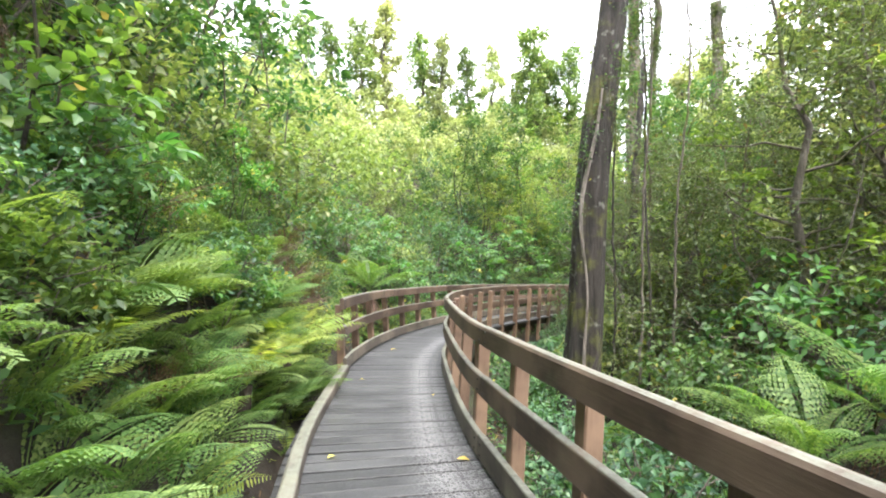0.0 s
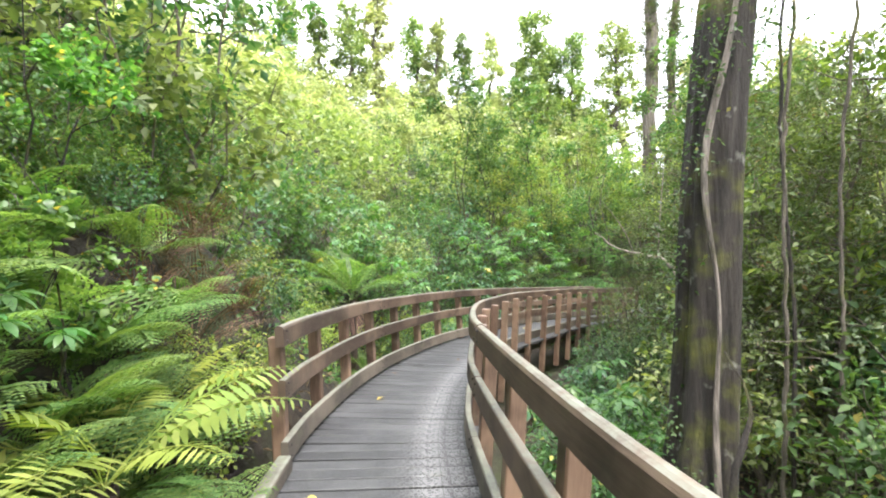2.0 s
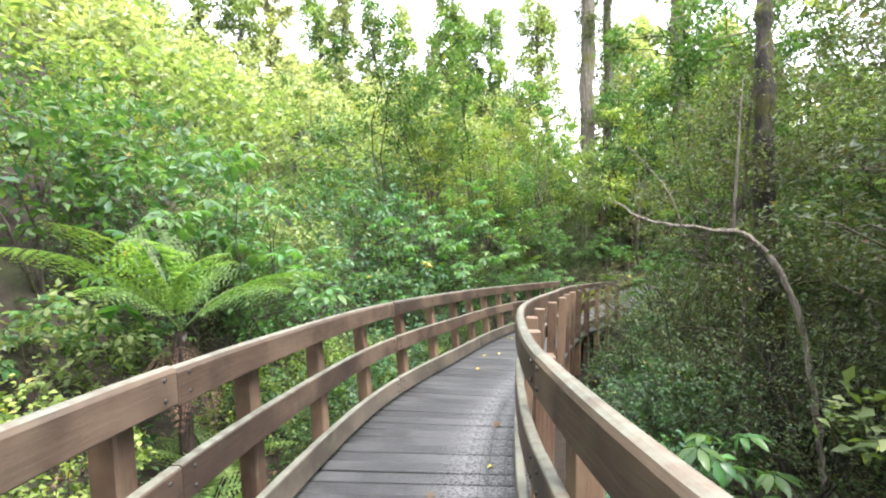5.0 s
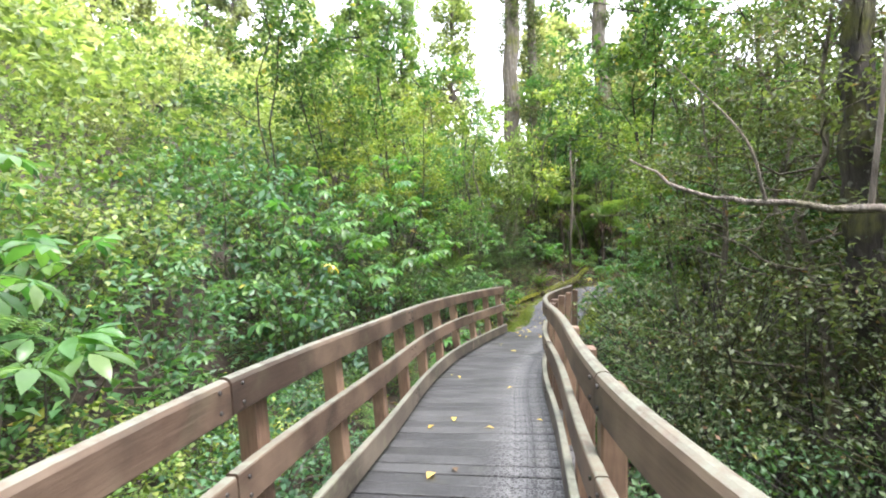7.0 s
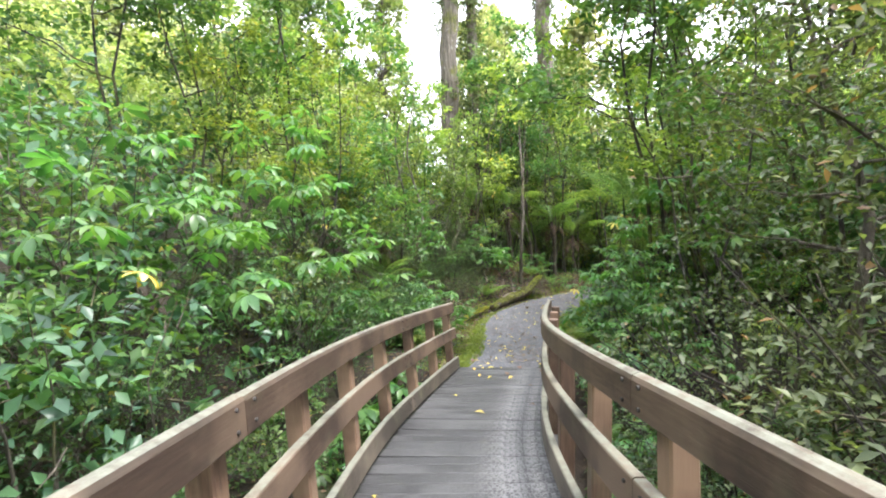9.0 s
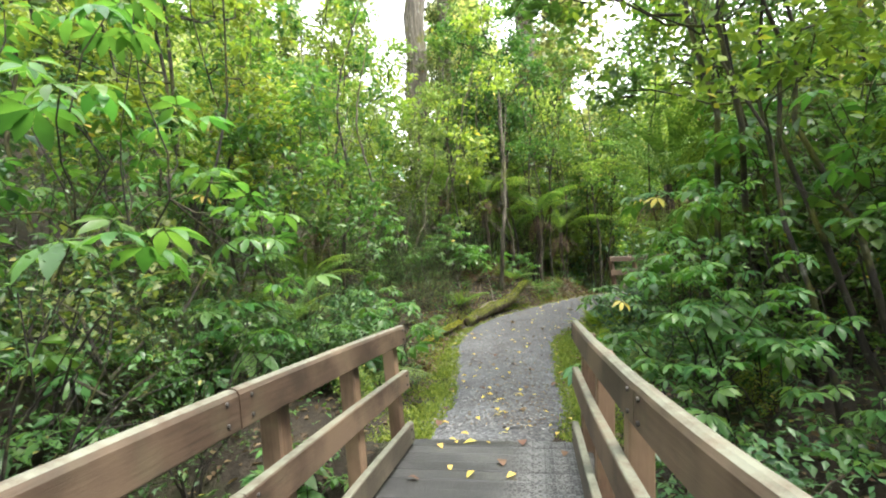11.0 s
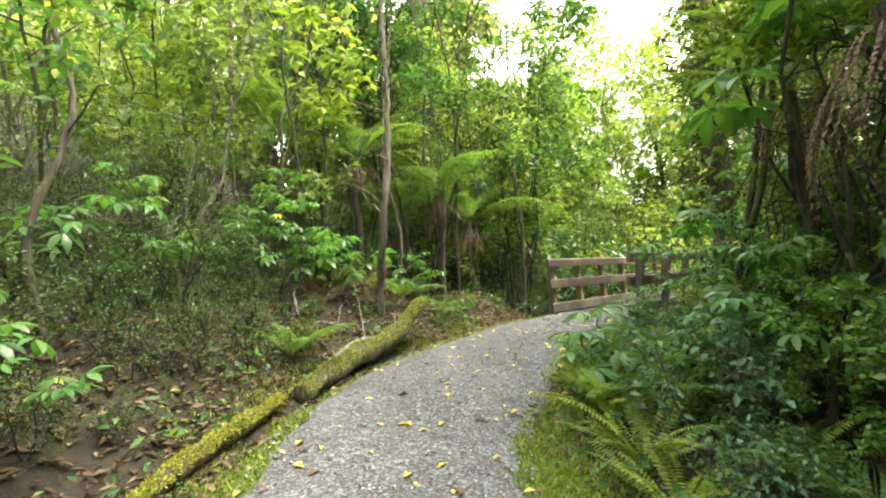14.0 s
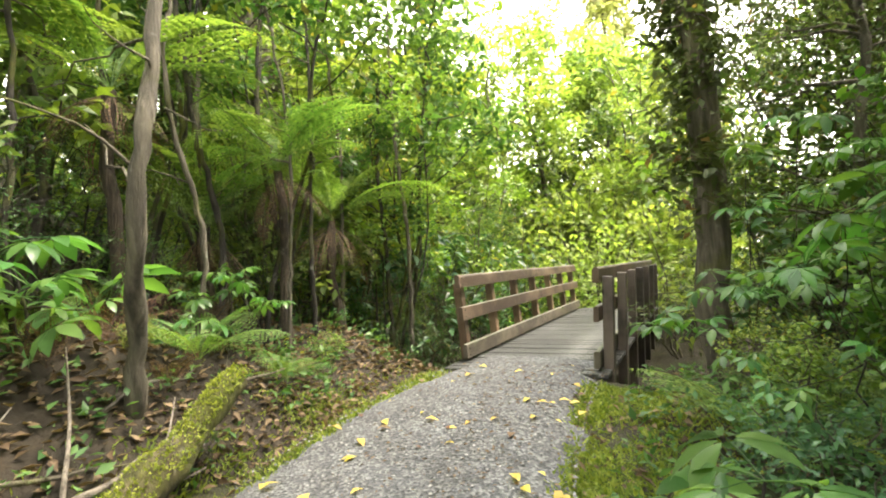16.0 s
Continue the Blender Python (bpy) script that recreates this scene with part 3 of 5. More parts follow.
def small_tree(name, label, seed, h, r, leaf, clumps, twigs, per, llen, lwid, trunk_r=0.06, base=0.35, bark=BARK, lean=0.1, category="tree", stems=1, simple=True, squash=0.6, **kw):
    """A tree: one or more trunks, limbs, and a crown of many leafy clumps with gaps between."""
    rng = np.random.default_rng(seed)
    root = new(name)
    parts, limbs, twl = [], [], []
    trunks = []
    for k in range(stems):
        a = rng.uniform(0, 6.28)
        sp = 0 if stems == 1 else 0.5 * r
        top = np.array([math.cos(a) * (lean * h + sp), math.sin(a) * (lean * h + sp), h * rng.uniform(0.85, 1.0)])
        trunks.append(crooked(rng, (math.cos(a) * 0.1 * (stems > 1), math.sin(a) * 0.1 * (stems > 1), -0.4), top, trunk_r * (1.3 if stems == 1 else 1.0), trunk_r * 0.2, 9, 0.06))
    for k in range(clumps):
        tr = trunks[k % stems]
        u = base + (1 - base) * (k + rng.random()) / clumps
        i = u * (len(tr) - 1)
        p = tr[int(i)] + (tr[min(int(i) + 1, len(tr) - 1)] - tr[int(i)]) * (i % 1)
        a = rng.uniform(0, 6.28)
        reach = r * (0.25 + 0.75 * rng.random()) * (1.05 - 0.65 * max(0, (u - base) / (1 - base)) ** 1.5)
        c = p[:3] + np.array([math.cos(a) * reach, math.sin(a) * reach, 0.25 * reach + rng.uniform(-0.1, 0.3)])
        cr = r * rng.uniform(0.24, 0.42)
        v, f, lines = crown_arrays(rng, c, (cr, cr, cr * squash), twigs, per, llen, lwid, simple, **kw)
        parts.append((v, f))
        twl += lines[::2]
        limbs.append(crooked(rng, p[:3], c, max(p[3] * 0.5, 0.012), 0.006, 5, 0.12))
    v, f = stack(parts)
    child("crown", raw_mesh("crown", v, f, leaf), root)
    v, f = tubes(trunks, 8)
    child("trunk", raw_mesh("trunk", v, f, bark, True), root)
    v, f = tubes(limbs + twl, 4)
    tagged(child("branchwork", raw_mesh("branchwork", v, f, bark, True), root), kind="stuff")
    return tagged(root, label, category)


def frond_mesh(name, seed, length, width, pairs, mat, fine=8, arch=0.75, pinna_w=0.2):
    """An arching fern frond along +x from the origin, on a thin stalk. fine: leaflets on each side of a pinna, or 0 for straps."""
    rng = np.random.default_rng(seed)
    u = np.linspace(0, 1, 14)
    ang = 0.95 - arch * 1.9 * u ** 1.2
    dx = np.cos(ang) * length / 13
    dz = np.sin(ang) * length / 13
    x = np.concatenate([[0], np.cumsum(dx[:-1])])
    z = np.concatenate([[0], np.cumsum(dz[:-1])])
    stem = np.stack([x, 0 * x, z, 0.006 * (1 - 0.85 * u)], 1)
    pos, ways, ups, ln, wd = [], [], [], [], []
    for k in range(pairs):
        s = 0.14 + 0.86 * (k + 0.5) / pairs
        px, pz = np.interp(s, u, x), np.interp(s, u, z)
        a = np.interp(s, u, ang)
        along = np.array([math.cos(a), 0, math.sin(a)])
        nrm = np.array([-math.sin(a), 0, math.cos(a)])
        plen = width * (math.sin(min(1.0, (s - 0.06) * 1.9) * 1.45) if s < 0.55 else 1.0) * (1 - max(0, s - 0.5) / 0.5) ** 0.8 + 0.02
        for sd in (-1, 1):
            w = unit(np.array([0, sd * 1.0, 0]) + along * (0.35 + rng.normal(0, 0.04)) - nrm * (0.16 + rng.normal(0, 0.05)))
            p0 = np.array([px, 0, pz])
            if not fine:
                pos.append(p0), ways.append(w), ups.append(nrm), ln.append(plen), wd.append(plen * pinna_w)
                continue
            for j in range(fine):
                v = 0.06 + 0.94 * (j + 0.5) / fine
                q = p0 + w * plen * v - nrm * plen * 0.22 * v * v
                sl = plen * 0.3 * (1 - 0.75 * v) + 0.004
                for s2 in (-1, 1):
                    pos.append(q), ways.append(unit(along * s2 + w * 0.45)), ups.append(nrm), ln.append(sl), wd.append(sl * 0.5 + 0.004)
    v1, f1 = leaf_arrays(np.array(pos), np.array(ways), np.array(ups), np.array(ln), np.array(wd), 0.08, bool(fine))
    v2, f2 = tubes([stem], 3)
    f2 = np.concatenate([f2[:, [0, 1, 2]], f2[:, [0, 2, 3]]])
    v, f = stack([(v1, f1), (v2, f2)])
    return raw_mesh(name, v, f, mat)


def fern(name, label, fronds, seed, count, spread=0.55, trunk=0.0, scale=1.0, category="fern", skirt=None):
    """A rosette of fronds, on a trunk or at the ground."""
    rng = random.Random(seed)
    root = new(name)
    if trunk:
        r2 = np.random.default_rng(seed)
        v, f = tubes([crooked(r2, (0, 0, -0.3), (0.1, 0.05, trunk), 0.085, 0.06, 8, 0.03)], 9)
        child("trunk", raw_mesh("trunk", v, f, BARK_FERN, True), root)
    for k in range(count):
        a = k * 2.39996 + rng.uniform(-0.25, 0.25)
        tilt = rng.uniform(-0.35, 0.3) * spread * 1.6
        sc = scale * rng.uniform(0.75, 1.12)
        m = Matrix.Translation((0.1 * bool(trunk), 0.05 * bool(trunk), trunk)) @ Matrix.Rotation(a, 4, "Z") @ Matrix.Rotation(tilt, 4, "Y") @ Matrix.Rotation(rng.uniform(-.25, .25), 4, "X") @ Matrix.Scale(sc, 4)
        child("frond", fronds[k % len(fronds)], root, "", m)
    if skirt:
        for k in range(9):
            m = Matrix.Translation((0.1, 0.05, trunk - 0.05)) @ Matrix.Rotation(k * 0.7 + 0.2, 4, "Z") @ Matrix.Rotation(rng.uniform(1.3, 1.75), 4, "Y") @ Matrix.Scale(scale * rng.uniform(0.5, 0.8), 4)
            child("dead_frond", skirt, root, "dry brown hanging frond", m)
    return tagged(root, label, category)


def leaflet_arrays(pos, ways, ups, length, width):
    """Curved leaflets with a folded midrib: twelve triangles each."""
    side = unit(np.cross(ways, ups))
    nrm = unit(np.cross(side, ways))
    L, W = length[:, None], width[:, None]
    rows = [pos]
    for u, w in ((0.22, 0.62), (0.5, 1.0), (0.78, 0.66)):
        mid = pos + ways * L * u - nrm * L * 0.26 * u * u
        rows += [mid - side * W * w * 0.5 + nrm * W * w * 0.12, mid, mid + side * W * w * 0.5 + nrm * W * w * 0.12]
    rows.append(pos + ways * L - nrm * L * 0.3)
    v = np.stack(rows, 1).reshape(-1, 3)
    f = [(0, 2, 1), (0, 3, 2)]
    for a in (1, 4):
        f += [(a, a + 1, a + 4), (a, a + 4, a + 3), (a + 1, a + 2, a + 5), (a + 1, a + 5, a + 4)]
    f += [(7, 8, 10), (8, 9, 10)]
    return v, (np.arange(len(pos))[:, None, None] * 11 + np.array(f)[None]).reshape(-1, 3)


def palmate_mesh(name, seed, leaflets=6, size=0.17, mat=None):
    """One hand-shaped leaf at the end of a stalk along +x."""
    rng = np.random.default_rng(seed)
    stalk = size * 1.1
    c = np.array([stalk, 0, 0.02])
    an = np.linspace(-2.1, 2.1, leaflets) + rng.normal(0, 0.08, leaflets)
    ways = unit(np.stack([np.cos(an), np.sin(an), np.full(leaflets, -0.28) + rng.normal(0, 0.1, leaflets)], 1))
    ln = size * (0.72 + 0.35 * np.cos(an / 2.2)) * rng.uniform(0.9, 1.1, leaflets)
    pos = np.repeat(c[None], leaflets, 0) + ways * size * 0.12
    v1, f1 = leaflet_arrays(pos, ways, np.tile([[0, 0, 1.0]], (leaflets, 1)), ln, ln * 0.42)
    lines = [[(0, 0, 0, 0.004), (stalk * 0.5, 0, 0.02, 0.003), (*c, 0.0025)]]
    v2, f2 = tubes(lines, 3)
    f2 = np.concatenate([f2[:, [0, 1, 2]], f2[:, [0, 2, 3]]])
    v, f = stack([(v1, f1), (v2, f2)])
    return raw_mesh(name, v, f, mat or LEAF_PALM, True)


PALMATE = [palmate_mesh("leaf", 40 + k, 5 + k % 3, 0.15 + 0.02 * (k % 3)) for k in range(4)]


YELLOWING = palmate_mesh("leaf", 49, 5, 0.15, LEAF_YELLOW)


def hand_shrub(name, label, seed, h, r, heads, per=6, leaves=None, category="shrub", size=1.0):
    """A shrub whose hand-shaped leaves sit in whorls at the ends of bare stems."""
    rng = random.Random(seed)
    r2 = np.random.default_rng(seed)
    root = new(name)
    limbs = max(3, heads // 5)
    ends = [np.array([math.cos(6.283 * k / limbs) * r * 0.38, math.sin(6.283 * k / limbs) * r * 0.38, h * rng.uniform(0.38, 0.55)]) for k in range(limbs)]
    lines = [crooked(r2, (0.05 * math.cos(k), 0.05 * math.sin(k), -0.3), e, 0.010 + 0.004 * h, 0.010, 8, 0.2) for k, e in enumerate(ends)]
    for k in range(heads):
        a = k * 2.39996 + rng.uniform(-.4, .4)
        d = r * math.sqrt((k + 0.5) / heads)
        z = h * (1.0 - 0.6 * (d / r) ** 1.5) * rng.uniform(0.8, 1.05)
        tip = np.array([math.cos(a) * d, math.sin(a) * d, z])
        near = min(ends, key=lambda e: (e[0] - tip[0]) ** 2 + (e[1] - tip[1]) ** 2)
        lines.append(crooked(r2, near, tip, 0.009, 0.005, 5, 0.1))
        for j in range(per):
            b = j * 2.4 + rng.uniform(-.3, .3)
            m = Matrix.Translation(tip) @ Matrix.Rotation(b, 4, "Z") @ Matrix.Rotation(rng.uniform(-0.75, 0.45), 4, "Y") @ Matrix.Rotation(rng.uniform(-.3, .3), 4, "X") @ Matrix.Scale(size * rng.uniform(0.8, 1.25), 4)
            if rng.random() < 0.012:
                child("leaf", YELLOWING, root, "yellowing leaf", m)
            else:
                child("leaf", (leaves or PALMATE)[rng.randrange(4)], root, "", m)
    v, f = tubes(lines, 5)
    tagged(child("branchwork", raw_mesh("branchwork", v, f, BARK, True), root), kind="stuff")
    return tagged(root, label, category)


# ---- placing ----
def set_at(ob, x, y, turn=0.0, size=1.0, z=None, tilt=0.0, used=set()):
    """Puts the thing itself there the first time, and a copy of it after that."""
    m = Matrix.LocRotScale((x, y, gz(x, y) - 0.03 if z is None else z), Euler((tilt, 0, turn)), (size, size, size))
    if ob.name in used:
        return copy_thing(ob, m)
    used.add(ob.name)
    ob.matrix_basis = m
    return ob


place_rng = random.Random(77)
REACH = {"bright_shrub": 0.8, "green_shrub": 0.85, "low_shrub": 0.65, "dark_shrub": 0.85, "broadleaf_shrub": 0.95, "thicket_shrub": 1.15, "dense_bush": 1.35, "broadleaf_tree": 1.6, "broadleaf_seedling": 0.5, "fern": 0.36, "sword_fern": 0.5, "dead_fern": 0.6, "large_leaved_shrub": 1.1, "tree_fern": 1.3, "young_tree": 1.3, "sapling": 0.9, "olive_tree": 1.7}


def scatter(kinds, count, s0, s1, d0, d1, size=(0.8, 1.2), gap=0.5):
    """Strews plants along the line, from station s0 to s1, d0 to d1 metres to its left (minus: right)."""
    made = 0
    tries = 0
    taken = []
    while made < count and tries < count * 25:
        tries += 1
        i = max(0, min(len(WAY) - 1, int(place_rng.uniform(s0, s1) * 10)))
        d = place_rng.uniform(d0, d1)
        x, y = WAY[i, 0] - WAY_DIR[i, 1] * d, WAY[i, 1] + WAY_DIR[i, 0] * d
        kind, sz = place_rng.choice(kinds), place_rng.uniform(*size)
        near = beside(x, y)
        clear = 0.72 + (0.62 if near[0][0] > N_DECK else 0.0)
        if near[1][0] < clear + REACH[kind.name.split(".")[0]] * sz or beside(x, y)[1][0] < min(abs(d0), abs(d1)) - 0.05 or any((x - a) ** 2 + (y - b) ** 2 < gap * gap for a, b in taken):
            continue
        taken.append((x, y))
        set_at(kind, x, y, place_rng.uniform(0, 6.28), sz)
        made += 1


# ---- kinds of plants ----
BRIGHT = [shrub("bright_shrub", "yellow-green small-leaved shrub on the bank", 11 + k, 1.7, 0.95, LEAF_BRIGHT, 125, 10, 0.08, 0.052) for k in range(2)]
GREEN = [shrub("green_shrub", "mid-green leafy shrub beside the boardwalk", 21 + k, 1.9, 1.0, LEAF_MID, 130, 12, 0.095, 0.05, True, twig=0.4) for k in range(2)]
BLUE = [shrub("low_shrub", "blue-green glossy shrub in the shade", 31 + k, 1.2, 0.8, LEAF_BLUE, 95, 11, 0.085, 0.046, True) for k in range(2)]
DARKS = [shrub("dark_shrub", "dark small-leaved shrub in shade", 36 + k, 2.0, 1.1, LEAF_DARK, 170, 12, 0.065, 0.034, True, bark=BARK) for k in range(2)]
THICKET = [shrub("thicket_shrub", "dense leafy shrub of the forest edge", 46 + k, 2.6, 1.4, (LEAF_MID, LEAF_FAR, LEAF_BLUE)[k], 105, 8, 0.15, 0.08, True, stems=5, twig=0.5) for k in range(3)]
GREYBUSH = [shrub("dense_bush", "dense fine-leaved bush in shade", 48 + k, 3.6, 1.6, (LEAF_OLIVE, LEAF_DARK)[k], 300, 12, 0.062, 0.03, True, stems=6, bark=BARK, twig=0.5, shell=0.6) for k in range(2)]
OLIVE = [small_tree("olive_tree", "twiggy olive-green small-leaved tree", 41 + k, 6.5, 2.0, LEAF_OLIVE, 40, 24, 9, 0.075, 0.035, 0.08, 0.05, BARK_GREY) for k in range(2)]
TALL = [small_tree("young_tree", "slender young tree with light green leaves", 51 + k, 5.5, 1.7, (LEAF_FAR, LEAF_BRIGHT, LEAF_MID)[k], 16, 14, 8, 0.145, 0.075, 0.035, 0.3, BARK_GREY, stems=3) for k in range(3)]
SAPLING = [small_tree("sapling", "thin bare-stemmed sapling with a light crown", 61 + k, 6.0, 1.4, (LEAF_BRIGHT, LEAF_MID)[k], 13, 17, 8, 0.11, 0.058, 0.03, 0.45, BARK, stems=2, lean=0.12) for k in range(2)]
FROND = [frond_mesh("frond", 70, 0.95, 0.25, 16, LEAF_FERN, 6, 0.6), frond_mesh("frond", 71, 0.85, 0.21, 17, LEAF_FERN, 5, 0.66)]
FROND_Y = frond_mesh("frond", 74, 1.05, 0.24, 20, LEAF_FERN_YELLOW, 0, 0.62, 0.17)
FROND_BIG = frond_mesh("frond", 75, 1.9, 0.42, 20, LEAF_FERN, 6, 0.7)
FROND_DEAD = frond_mesh("dead_frond", 76, 1.5, 0.26, 15, LEAF_DEAD, 4, 0.5)
FROND_SWORD = frond_mesh("frond", 77, 0.85, 0.085, 24, LEAF_FERN_YELLOW, 0, 0.5, 0.28)
FERN = [fern("fern", "green lacy ground fern", FROND, 80 + k, 8 + k) for k in range(2)]
FERN_Y = fern("fern", "yellow-green fern with strap-shaped leaflets", [FROND_Y], 84, 7)
FERN_UP = fern("fern", "tall yellow-green fern on a short dark stem", [FROND_Y], 83, 9, 0.5, 0.5)
FERN_DEAD = fern("dead_fern", "dry brown dead fern on the bank", [FROND_DEAD], 85, 10, 0.9, scale=0.75)
TREE_FERN = [fern("tree_fern", "tree fern with a dark trunk and arching fronds", [FROND_BIG], 86 + k, 11, 0.6, 1.5 + 1.1 * k, skirt=FROND_DEAD) for k in range(2)]
SWORD = fern("sword_fern", "light green sword fern beside the gravel path", [FROND_SWORD], 89, 15, 0.4)
HAND = [hand_shrub("broadleaf_shrub", "broadleaf shrub with glossy hand-shaped leaves", 90 + k, 1.3 + 0.5 * k, 0.75 + 0.2 * k, 7 + 2 * k) for k in range(2)]
HAND_LOW = hand_shrub("broadleaf_seedling", "low broadleaf plant with large hand-shaped leaves by the path", 97, 0.8, 0.45, 6, 5, size=1.05)
HAND_TREE = [hand_shrub("broadleaf_tree", "broadleaf tree with whorls of hand-shaped leaves on bare stems", 94 + k, 4.2 + 0.6 * k, 1.8, 26, 5, category="tree", size=1.15) for k in range(2)]

# beyond the bridge: the sunlit look comes from the leaf colour
SUN_TINTED = [shrub("sunlit_shrub", "shrub beyond the second bridge, sunlight painted into its yellow-green leaves", 120, 2.6, 1.4, LEAF_SUN_TINT, 120, 8, 0.13, 0.07, True, stems=5, twig=0.5),
          small_tree("sunlit_tree", "tall tree beyond the second bridge, sunlight painted into its yellow-green leaves", 121, 11.0, 3.0, LEAF_SUN_TINT, 40, 22, 8, 0.22, 0.12, 0.12, 0.1, BARK_GREY, twig=0.7, squash=0.8)]
MOSSY_SHRUB = [shrub("mossy_shrub", "twiggy moss-hung olive shrub behind the log", 130 + k, 1.3, 0.72, LEAF_OLIVE, 170, 10, 0.042, 0.024, True, stems=7, bark=BARK, low=0.0, twig=0.3) for k in range(2)]
LARGE = [small_tree("large_leaved_shrub", "tall shrub with large bright green leaves on the bank", 110 + k, 3.6, 1.05, LEAF_LARGE, 13, 15, 7, 0.125, 0.085, 0.028, 0.25, BARK, stems=3, simple=False, category="shrub") for k in range(2)]

